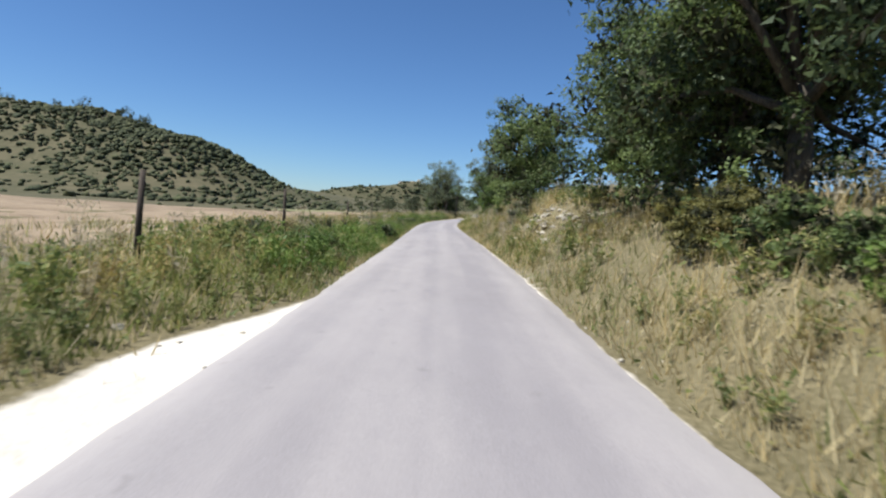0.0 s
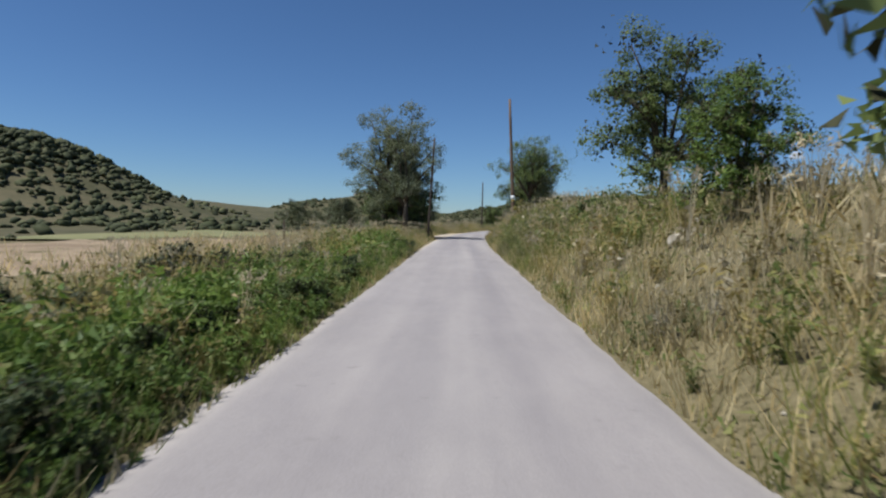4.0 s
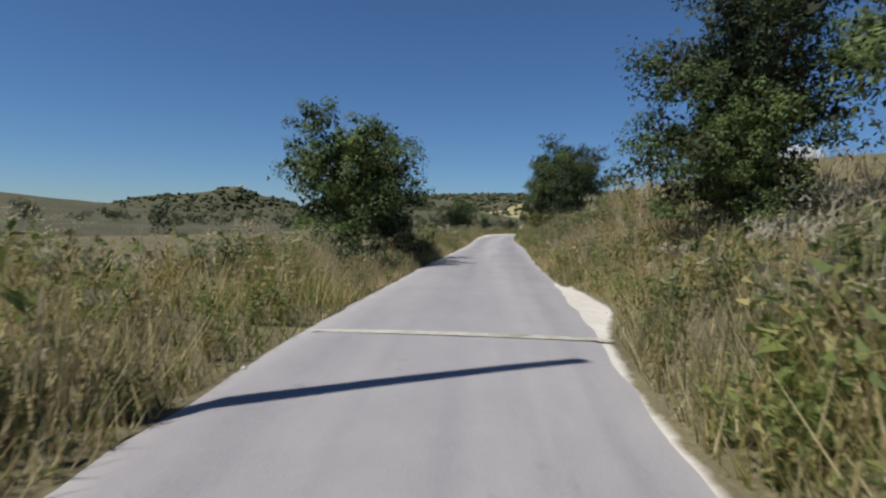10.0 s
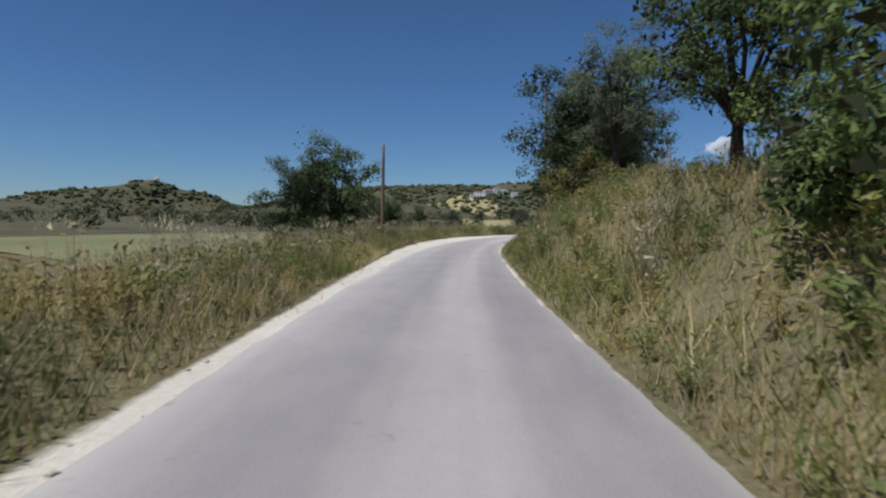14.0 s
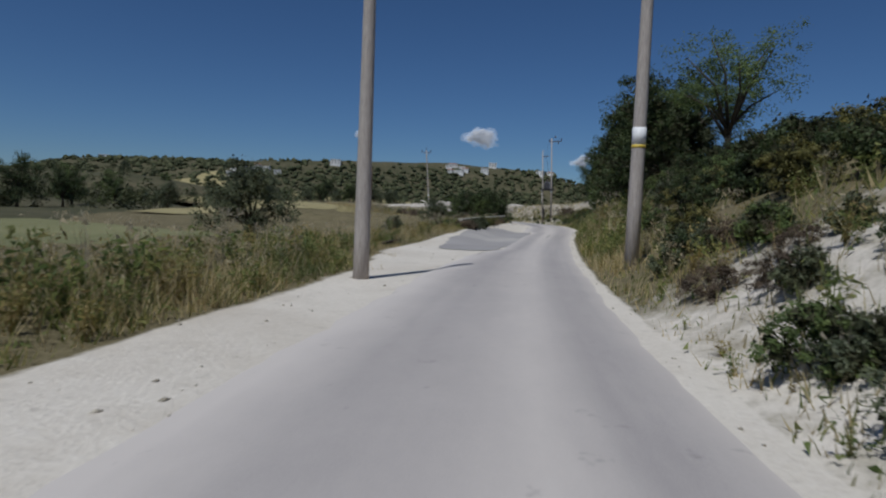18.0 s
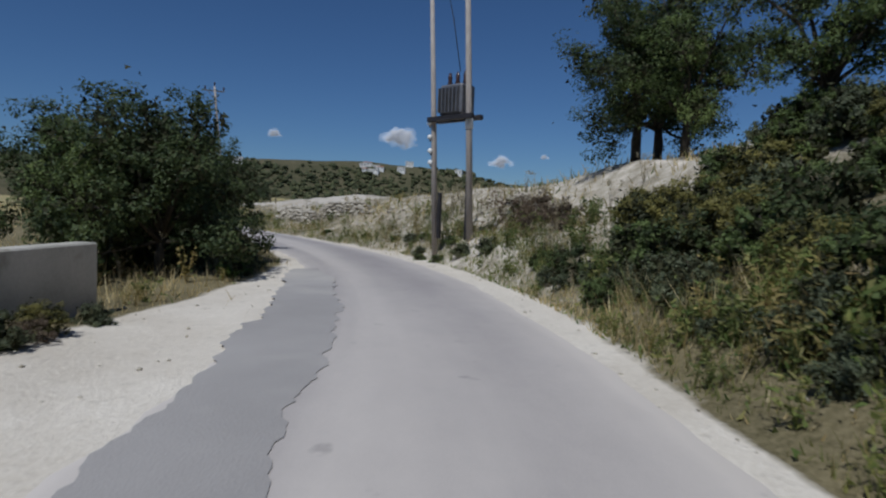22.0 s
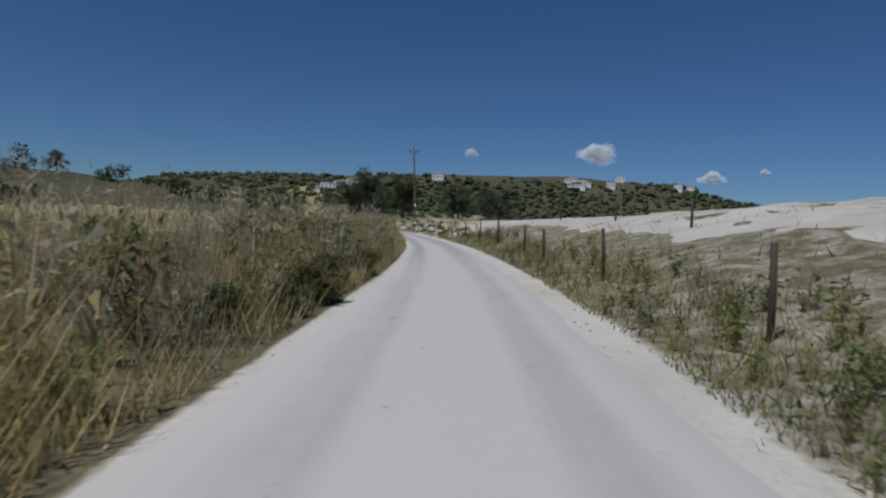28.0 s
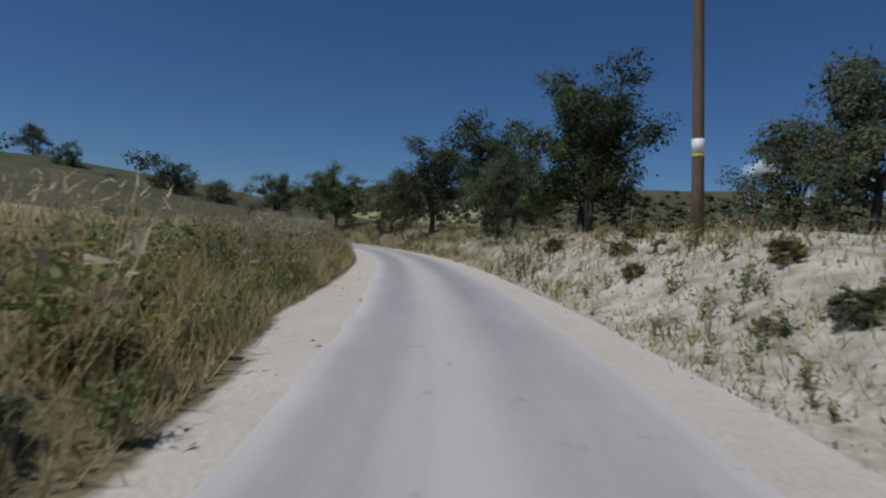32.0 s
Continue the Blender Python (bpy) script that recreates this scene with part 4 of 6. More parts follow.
for n, (kind, t, u, sc) in enumerate(SHRUB_ROWS):
    plant(kind, at(t, u), sc, n * 1.3, stock=SHRUBS)
for kind, x, y, sc in (("dark_bush", 105.3, 310.9, .68), ("bush", 106.7, 312.1, .65), ("dark_bush", 108.0, 313.7, .55), ("bush", 104.2, 310.0, .6), ("dark_bush", 104.8, 312.6, .64), ("bush", 106.4, 316.2, .6), ("green", 117.0, 304.2, .75), ("dark", 118.6, 305.6, .7)):
    plant(kind, (x, y), sc, x)
for x, y, sc in ((105.9, 311.5, .8), (104.7, 310.4, .9), (107.2, 313.0, .6), (103.4, 309.3, .8), (108.4, 314.6, .45)):
    plant("green", (x, y), sc, x, stock=SHRUBS)
for x, y, sc in ((111.2, 307.2, .36), (111.4, 308.2, .3), (112.2, 309.5, .34), (113.2, 310.8, .36), (114.1, 312.4, .32), (110.7, 306.1, .38), (115.0, 314.8, .3), (111.6, 309.0, .25), (112.0, 308.2, .3), (116.6, 319.2, .3), (113.0, 310.0, .3)):
    plant("olive" if sc > .33 else "green", (x, y), sc, x, wide=1.4, stock=SHRUBS)
for x, y, sc in ((63.9, 266.9, .6), (64.8, 267.5, .55), (63.2, 266.0, .45), (69.4, 270.8, .5), (70.2, 271.6, .6), (67.6, 268.4, .5), (62.4, 265.0, .35)):
    plant("olive" if sc < .8 else "dark", (x, y), sc, x, stock=SHRUBS)
for t, u, sc in ((6.62, -3.9, 1.2), (6.75, -3.9, 1.4), (6.9, -4.4, 1.3), (6.75, -5.6, 1.6), (7.0, -5.4, 1.3)):
    plant("dark" if t > 6.5 else "green", at(t, u), sc, t * 9, stock=SHRUBS)
PICK = random.Random(5)
for k in range(64):  # scrub along the road side of the parapet
    f = k / 63
    plant(PICK.choice(("bright", "olive", "dry", "yellow") if f < 0.75 else ("olive", "dry", "yellow")), (80.0 + 21.6 * f + 0.3 + PICK.uniform(-.1, .25), 287.8 + 17.2 * f - 0.35 + PICK.uniform(-.25, .1)), PICK.uniform(0.42, 0.62) * (1.25 - 0.5 * f), PICK.uniform(0, 6), stock=SHRUBS)
for k in range(9):
    plant(PICK.choice(("olive", "dry", "green")), (79.8 + PICK.uniform(-.9, .5), 288.0 + PICK.uniform(-.3, .9)), PICK.uniform(0.5, 0.75), k, stock=SHRUBS)
for k in range(30):  # dry thorn scrub close to the lane's edge after the bend
    plant(PICK.choice(("dry", "dry", "dry", "dry", "olive")), at(24.05 + 0.045 * k, -PICK.uniform(2.3, 3.3) - (0.4 if k > 26 else 0)), PICK.uniform(0.65, 0.95) + (0.2 if k > 20 else 0), PICK.uniform(0, 6), stock=SHRUBS)
for k in range(52):  # rank weeds and bushes along the last stretch
    plant(PICK.choice(("olive", "yellow", "yellow", "green")), at(28.4 + 0.075 * k, -PICK.uniform(1.95, 2.6)), PICK.uniform(0.5, 0.82), PICK.uniform(0, 6), stock=SHRUBS)
for k in range(50):  # green scrub over the slope before the transformer
    plant(PICK.choice(("olive", "green", "dark", "yellow", "green")), at(PICK.uniform(22.1, 22.95), 3.6 + 6.5 * PICK.random() ** 0.8), PICK.uniform(0.6, 1.25), PICK.uniform(0, 6), stock=SHRUBS)
for k in range(26):  # tangled bushes over the rocks before the chalk layby
    plant(PICK.choice(("olive", "dry", "yellow", "dark", "green")), at(15.9 + 0.04 * k, PICK.uniform(2.5, 3.3)), PICK.uniform(0.5, 0.85), PICK.uniform(0, 6), stock=SHRUBS)
for k in range(34):  # yellow-green tufts and grey twigs on the chalk bank near the end
    plant(PICK.choice(("yellow", "dry", "olive", "yellow")), at(PICK.uniform(30.9, 32.9), PICK.uniform(3.3, 5.4)), PICK.uniform(0.22, 0.48), PICK.uniform(0, 6), stock=SHRUBS)
for k in range(16):
    plant(PICK.choice(("dark", "yellow", "olive", "dark")), at(17.08 + 0.024 * k, PICK.uniform(1.65, 2.5)), PICK.uniform(0.35, 0.6), PICK.uniform(0, 6), stock=SHRUBS)
for k in range(20):  # low bushes at the foot of the chalk bank
    plant(PICK.choice(("olive", "green", "dark", "dry")), at(18.1 + 0.04 * k, PICK.uniform(2.05, 3.4)), PICK.uniform(0.4, 0.7), PICK.uniform(0, 6), stock=SHRUBS)
for k in range(12):  # dark bushes under the trees over the chalk bank
    plant(PICK.choice(("dark", "green", "dark")), at(17.1 + 0.035 * k, PICK.uniform(2.4, 3.1)), PICK.uniform(0.55, 0.85), PICK.uniform(0, 6), stock=SHRUBS)
t = 0.75
while t < 5.6:  # the low hedge left of the lane
    plant(PICK.choice(("green", "bright", "green", "dark", "bright")), at(t, -PICK.uniform(2.15, 2.75)), PICK.uniform(0.45, 0.72), PICK.uniform(0, 6), stock=SHRUBS)
    if PICK.random() < 0.5:
        plant(PICK.choice(("olive", "green", "dry")), at(t, -PICK.uniform(3.8, 5.2)), PICK.uniform(0.5, 0.8), PICK.uniform(0, 6), stock=SHRUBS)
    t += PICK.uniform(0.03, 0.055)
for k in range(26):  # low green growth along the foot of the slope
    plant(PICK.choice(("olive", "green", "bright")), at(21.9 + 0.045 * k, PICK.uniform(2.85, 3.7)), PICK.uniform(0.34, 0.55), PICK.uniform(0, 6), stock=SHRUBS)
t = 0.7
while t < 5.4:  # fresh low growth at the very edge of the lane
    plant(PICK.choice(("bright", "bright", "green", "yellow")), at(t, -PICK.uniform(1.95, 2.2)), PICK.uniform(0.24, 0.4), PICK.uniform(0, 6), stock=SHRUBS)
    t += PICK.uniform(0.035, 0.07)
for k in range(16):  # shaded bushes under the trees
    plant(PICK.choice(("dark", "green", "dark")), at(11.05 + 0.04 * k, -PICK.uniform(2.25, 3.0)), PICK.uniform(0.5, 0.75), PICK.uniform(0, 6), stock=SHRUBS)
for t, u, sc in ((23.35, -2.8, .5), (23.15, -3.3, .65)):
    plant("dark_bush", at(t, u), sc, t * 5)
for k in range(16):
    plant(PICK.choice(("olive", "green", "bright")), at(23.1 + 0.06 * k, -PICK.uniform(1.75, 2.2)), PICK.uniform(0.35, 0.5), PICK.uniform(0, 6), stock=SHRUBS)
for k in range(24):
    plant(PICK.choice(("olive", "green", "yellow")), at(PICK.uniform(22.6, 23.0), PICK.uniform(4.5, 9.5)), PICK.uniform(0.8, 1.2), PICK.uniform(0, 6), stock=SHRUBS)
t = 18.8
while t < 22.9:  # the shrub-covered slope right of the lane
    for u0, u1, s0, s1 in ((2.9, 3.6, .5, .85), (3.6, 4.6, .6, 1.1), (4.8, 6.4, 1.0, 1.7), (6.6, 9.5, 1.1, 1.9)):
        if t > 22.7 and u0 > 4 or u0 < 3 and 20.0 < t < 20.9:
            continue
        plant(PICK.choice(("dark", "green", "olive", "dark", "yellow", "green")), at(t + PICK.uniform(0, .1), PICK.uniform(u0, u1)), PICK.uniform(s0, s1), PICK.uniform(0, 6), stock=SHRUBS)
    t += PICK.uniform(0.12, 0.2)
for t, u in ((0.15, 3.4), (0.3, 4.0), (0.45, 3.5), (0.6, 4.2), (0.05, 4.3), (1.5, 3.4), (2.2, 3.6), (1.0, 4.6), (5.2, 4.2), (12.2, 3.9), (12.6, 3.7), (9.2, 4.4), (9.55, 3.4)):
    plant(PICK.choice(("green", "yellow", "olive")), at(t, u), PICK.uniform(0.6, 1.1), PICK.uniform(0, 6), stock=SHRUBS)

# ---- poles, wires, fences ----


def power_pole(xy, top, material, label, base=None, arms="", plate=0.0, lean=(0.0, 0.0), thick=0.13, turn=0.0):
    """A round wooden pole with, where it has them, a crossarm with insulators and a white plate."""
    z0 = gz(*xy) if base is None else base
    h = top - z0
    root = thing("power_pole", label, "power pole", "power poles along the lane", xyz=(xy[0], xy[1], z0), turn=turn)
    bm = bmesh.new()
    pts = [(lean[0] * k / 6, lean[1] * k / 6, -0.4 + (h + 0.4) * k / 6) for k in range(7)]
    tube(bm, pts, [thick * (1.12 - 0.42 * k / 6) for k in range(7)], 12)
    part("pole", bm, material, root)
    if plate:
        def ring(z, grow):
            f = (z + 0.4) / (h + 0.4)
            return (lean[0] * f, lean[1] * f, z), thick * (1.12 - 0.42 * f) + grow
        for name, z0p, z1p, paint, text in (("number_plate", plate - 0.16, plate + 0.16, WHITE_PAINT, "blank white enamel plate"), ("warning_band", plate - 0.24, plate - 0.18, YELLOW_PAINT, "faded yellow band")):
            (a, ra), (b, rb) = ring(z0p, 0.006), ring(z1p, 0.006)
            bm = bmesh.new()
            tube(bm, [a, b], (ra, rb), 12)
            part(name, bm, paint, root, text)
    if arms:
        half = 0.75
        part("crossarm", box(bmesh.new(), (2 * half, 0.09, 0.09), (lean[0], lean[1], h - 0.35), bevel=0.01), IRON, root, "galvanised steel crossarm")
        bm = bmesh.new()
        for sgn in (-1, 1):
            tube(bm, [(lean[0] + sgn * 0.1, lean[1], h - 0.95), (lean[0] + sgn * half * 0.6, lean[1], h - 0.38)], (0.018, 0.018), 6)
        part("brace", bm, IRON, root)
        spots = [(-half + 0.06, 0.1), (0, 0.42), (half - 0.06, 0.1)] + ([(-half * 0.55, -0.22), (half * 0.55, -0.22)] if arms == "five" else [])
        for x, dz in spots:
            bm = bmesh.new()
            z = h - 0.3 + dz
            tube(bm, [(lean[0] + x, lean[1], z - 0.08), (lean[0] + x, lean[1], z), (lean[0] + x, lean[1], z + 0.06), (lean[0] + x, lean[1], z + 0.12), (lean[0] + x, lean[1], z + 0.2)], (0.02, 0.07, 0.045, 0.075, 0.03), 8)
            part("insulator", bm, PORCELAIN, root, "brown porcelain insulator")
    return root


BROWN = "weathered brown wooden power pole beside the lane"
GREY = "tall grey wooden power pole with a steel crossarm"
power_pole((1.6, 109.0), 7.3, POST_WOOD, "thin dark wooden pole standing among roadside trees", thick=0.085, lean=(0.35, 0.0))
power_pole((8.1, 110.2), 10.5, POLE_BROWN, "brown wooden power pole with a white plate on the bank", plate=2.2, lean=(-0.6, 0.0))
power_pole((13.15, 170.75), 8.3, POST_WOOD, "dark plain wooden pole in tall dry grass")
power_pole((19.12, 169.3), 10.7, POLE_BROWN, "brown wooden power pole with crossarm on the bank", arms="three", plate=2.4, turn=heading(10.2))
# a grey pole; the brown wood puts the trees' shade into its colour
power_pole((53.64, 254.76), 9.6, POLE_BROWN, "wooden power pole half hidden by dark trees, their shade in its brown colour", base=0.3, thick=0.11)
power_pole((45.16, 261.6), 6.2, POLE_BROWN, "dark brown plain wooden pole in the grass")
power_pole((66.0, 275.3), 6.3, POLE_GREY, "plain grey wooden pole at the edge of the chalk layby")
power_pole((71.0, 273.1), 10.0, POLE_GREY, "grey wooden power pole with a white plate on the shrubby bank", plate=2.6)
power_pole((125.8, 343.7), 10.5, POLE_GREY, GREY, arms="three", plate=3.1, turn=heading(26.4), thick=0.11, lean=(-0.95, 0.0))
power_pole((118.1, 349.5), 7.2, POLE_BROWN, "dark brown plain wooden pole in the field edge")
power_pole((177.2, 441.0), 11.4, POLE_BROWN, "brown wooden power pole with crossarm at the chalk bank", arms="five", plate=2.2, turn=heading(32.5), lean=(-0.7, 0.0))
power_pole((300, 760), 33, POLE_GREY, "distant grey power pole with crossarm on the hill", arms="three")

# the pair of poles that carries the transformer
z0 = 0.55
station = thing("transformer_station", "pole transformer hung between two wooden poles on the chalk bank", "transformer", xyz=(111.8, 308.06, z0), turn=radians(-92))
P1, P2 = (-0.6, 0.0), (0.6, 0.0)
for (px, py), top, r in ((P1, 7.2, 0.07), (P2, 8.4, 0.078)):
    bm = bmesh.new()
    tube(bm, [(px, py, -0.5), (px - 0.01 * top, py - 0.016 * top, top * 0.4), (px - 0.025 * top, py - 0.04 * top, top)], (r * 1.15, r, r * 0.72), 12)
    part("pole", bm, POLE_GREY, station)
bm = bmesh.new()
box(bm, (0.75, 0.55, 0.75), (0.0, 0, 3.5), bevel=0.05)
tank = part("transformer_tank", bm, IRON, station, "grey finned steel transformer tank")
for k in range(6):
    bm = bmesh.new()
    box(bm, (0.03, 0.12, 0.6), (-0.3 + k * 0.12, -0.32, 3.48))
    part("fin", bm, IRON, tank)
for k in (-0.26, 0.0, 0.26):
    bm = bmesh.new()
    tube(bm, [(k, 0, 3.87), (k, 0, 3.95), (k, 0, 4.02), (k, 0, 4.1), (k, 0, 4.22)], (0.05, 0.07, 0.045, 0.06, 0.025), 8)
    part("bushing", bm, PORCELAIN, tank, "brown porcelain bushing")
part("platform", box(bmesh.new(), (1.5, 0.12, 0.12), (0.0, 0.1, 3.05), bevel=0.01), DARK_IRON, station, "dark steel platform beam")
part("platform", box(bmesh.new(), (1.5, 0.12, 0.12), (0.0, -0.25, 3.05), bevel=0.01), DARK_IRON, station, "dark steel platform beam")
part("fuse_box", box(bmesh.new(), (0.09, 0.12, 1.2), (P1[0] + 0.13, P1[1] - 0.02, 0.6), bevel=0.02), DARK_IRON, station, "dark narrow cable box")
part("cable_guard", box(bmesh.new(), (0.06, 0.1, 1.4), (P2[0] - 0.14, P2[1] - 0.02, 0.7), bevel=0.01), DARK_IRON, station, "dark cable guard")
for zz in (2.95, 2.6, 2.25, 1.95):
    bm = bmesh.new()
    tube(bm, [(P1[0] - 0.05 - 0.025 * zz, P1[1] - 0.08 - 0.04 * zz, zz - 0.1), (P1[0] - 0.06 - 0.025 * zz, P1[1] - 0.09 - 0.04 * zz, zz), (P1[0] - 0.05 - 0.025 * zz, P1[1] - 0.08 - 0.04 * zz, zz + 0.07)], (0.03, 0.075, 0.05), 10)
    part("clamp", bm, WHITE_PAINT, station, "white cable clamp")
bm = bmesh.new()
tube(bm, [(P2[0] - 0.069, P2[1] - 0.11, 2.75), (P2[0] - 0.078, P2[1] - 0.124, 3.1)], (0.1, 0.1), 12)
part("number_plate", bm, WHITE_PAINT, station, "blank white enamel plate")
part("crossarm", box(bmesh.new(), (1.7, 0.1, 0.1), (P2[0], P2[1], 8.1), bevel=0.01), IRON, station, "galvanised steel crossarm")
part("crossarm", box(bmesh.new(), (0.9, 0.08, 0.08), (P1[0], P1[1], 6.6), bevel=0.01), IRON, station, "galvanised steel crossarm")
for k, zz in ((-0.78, 8.2), (0, 8.5), (0.78, 8.2), (-0.45, 7.85), (0.45, 7.85)):
    bm = bmesh.new()
    tube(bm, [(P2[0] + k, P2[1], zz - 0.05), (P2[0] + k, P2[1], zz + 0.02), (P2[0] + k, P2[1], zz + 0.1), (P2[0] + k, P2[1], zz + 0.2)], (0.02, 0.075, 0.05, 0.03), 8)
    part("insulator", bm, PORCELAIN, station, "brown porcelain insulator")
bm = bmesh.new()
tube(bm, [(0.08, 0, 4.22), (-0.3, 0.1, 5.6), (P1[0] + 0.12, P1[1], 6.5), (P1[0] + 0.3, P1[1] - 0.2, 7.4), (P2[0] - 0.2, P2[1], 8.6)], (0.012,) * 5, 5)
part("lead_wire", bm, DARK_IRON, station, "thin dark lead wire")


def fence_post(xy, h, tilt=0.0, r=0.045):
    ob = thing("fence_post", "thin dark wooden fence post in rough grass", "fence post", "fence posts", xyz=(xy[0], xy[1], gz(*xy)))
    bm = bmesh.new()
    tube(bm, [(0, 0, -0.25), (tilt * h * 0.5, 0, h * 0.5), (tilt * h, 0.02, h)], (r * 1.1, r, r * 0.95), 8)
    part("post", bm, POST_WOOD, ob)
    return ob


POSTS = [(0.55, -4.9, 1.5, .03, .05), (1.15, -5.2, 1.4, -.02, .05), (2.1, -5.4, 1.3, 0, .05), (3.0, -5.6, 1.3, .05, .05), (6.75, -9.0, 1.3, 0, .05), (5.9, -9.4, 1.2, 0, .05),
         (26.55, 4.3, 1.35, .08, .055), (26.85, 3.6, 1.0, .12, .04), (27.2, 3.4, 1.1, .1, .04), (27.6, 3.4, 1.1, -.05, .04), (28.0, 3.4, 1.1, .03, .04), (28.4, 3.5, 1.1, .0, .04), (28.8, 3.4, 1.1, -.06, .04), (29.2, 3.4, 1.1, -.04, .045),
         (29.45, 3.5, 1.15, .02, .045), (29.85, 3.5, 1.2, .0, .05), (30.2, 3.5, 1.1, .05, .04), (30.55, 3.6, 1.1, -.03, .045), (30.9, 3.6, 1.1, -.08, .04), (31.55, 3.9, 1.1, -.25, .035), (29.3, 9, 1.1, .0, .05), (29.9, 10, 1.1, .0, .05), (30.6, 11, 1.1, 0, .05)]
for t, u, h, tilt, r in POSTS:
    fence_post(at(t, u), h, tilt, r)

# ---- stones ----


def stone_mesh(seed, rough=0.22, flat=0.75):
    rng = random.Random(seed)
    bm = bmesh.new()
    bmesh.ops.create_icosphere(bm, subdivisions=2, radius=0.5)
    cuts = [(Vector((rng.gauss(0, 1), rng.gauss(0, 1), rng.gauss(0, 1))).normalized(), rng.uniform(0.22, 0.36)) for _ in range(11)]
    off = Vector((rng.uniform(0, 50), rng.uniform(0, 50), rng.uniform(0, 50)))
    for v in bm.verts:
        k = max(abs(v.co.x), abs(v.co.y), abs(v.co.z)) / 0.5
        v.co = v.co.lerp(v.co / max(k, 0.55), 0.35)
        v.co *= 1 + rough * noise.noise(v.co * 2.3 + off) + 0.5 * rough * noise.noise(v.co * 5.1 + off)
        for nrm, dist in cuts:
            over = v.co.dot(nrm) - dist
            if over > 0:
                v.co -= nrm * over
        v.co.z *= flat
    return bm


def stone_set(name, material, n=8, seed=0, **kw):
    out = []
    for k in range(n):
        me = bpy.data.meshes.new(name)
        bm = stone_mesh(seed + k, **kw)
        bm.to_mesh(me)
        bm.free()
        me.materials.append(material)
        out.append(me)
    return out


WALL_STONES = stone_set("stone", LIMESTONE, 8, 40, flat=0.62)
ROCKS = stone_set("rock", CHALKSTONE, 8, 60, rough=0.35)


def stone_wall(label, t0, t1, u0, u1, base, top, size, seed, batter=0.12):
    """A dry-stone wall of single stones in rough courses, along the road."""
    rng = random.Random(seed)
    mid = at((t0 + t1) / 2, (u0 + u1) / 2)
    root = thing("stone_wall", label, "stone wall", xyz=(mid[0], mid[1], 0))
    z = base
    while z < top:
        f = 0.0
        hgt = size * rng.uniform(0.5, 0.75)
        while f < 1.0:
            w = size * rng.uniform(0.7, 1.7)
            t, u = t0 + (t1 - t0) * f, u0 + (u1 - u0) * f
            x, y = at(t, u + batter * (z - base) / max(0.1, top - base) + rng.uniform(-0.05, 0.05))
            edge = min(1.0, 6 * f, 6 * (1 - f)) * (top - base)
            if z - base < edge * rng.uniform(0.75, 1.1):
                ob = new("stone", rng.choice(WALL_STONES))
                ob.parent = root
                ob.location = (x - mid[0], y - mid[1], z + hgt * 0.5 + gz(x, y) * 0.25)
                ob.rotation_euler = (rng.uniform(-.2, .2), rng.uniform(-.15, .15), heading(t) + math.pi / 2 + rng.uniform(-.3, .3))
                ob.scale = (w * 1.6, size * 1.7, hgt * 2.7)
            f += w * 0.92 / (abs(t1 - t0) * 15)
        z += hgt * 0.88
    return root


stone_wall("dry-stone retaining wall of pale limestone at the foot of the bank", 2.72, 3.12, 2.75, 2.5, 0.1, 0.95, 0.16, 1)
stone_wall("tumbled pale limestone wall in the grassy bank", 3.38, 3.64, 2.8, 2.9, 0.3, 0.8, 0.14, 2)
stone_wall("dry-stone wall of pale limestone above the grassy verge", 8.24, 8.68, 3.0, 3.1, 0.42, 1.0, 0.17, 4)
stone_wall("dry-stone wall of squared limestone blocks in the chalk bank", 24.35, 24.85, 4.7, 4.0, 0.35, 1.3, 0.25, 6)
stone_wall("dry-stone wall of large pale limestone blocks", 24.72, 25.3, 3.7, 3.3, 0.05, 1.0, 0.26, 5)


def rock_pile(label, spots, seed):
    """Single rocks on the ground round each spot: t, u, spread, count, size."""
    rng = random.Random(seed)
    for t, u, spread, count, size in spots:
        mid = at(t, u)
        root = thing("rock_outcrop", label, "rocks", "pale rocks in the banks", xyz=(mid[0], mid[1], gz(*mid)))
        for _ in range(count):
            x, y = mid[0] + rng.gauss(0, spread), mid[1] + rng.gauss(0, spread)
            sz = size * (0.25 + 1.0 * rng.random() ** 2)
            ob = new("rock", rng.choice(ROCKS))
            ob.parent = root
            ob.location = (x - mid[0], y - mid[1], gz(x, y) - gz(*mid) + sz * 0.16)
            ob.rotation_euler = (rng.uniform(-.5, .5), rng.uniform(-.5, .5), rng.uniform(0, 6))
            ob.scale = (sz * rng.uniform(.9, 1.4), sz, sz * rng.uniform(.6, 1.0))


rock_pile("pale limestone outcrop in the dry grassy bank", [(0.95, 4.2, .8, 18, .3), (1.25, 4.2, .8, 18, .3), (4.0, 3.6, .5, 8, .28), (4.6, 3.4, .4, 7, .3), (5.95, 4.0, .35, 14, .34), (6.1, 4.3, .4, 10, .3), (7.32, 3.0, .35, 16, .3),
                                                              (9.45, 3.2, .35, 14, .3)], 3)


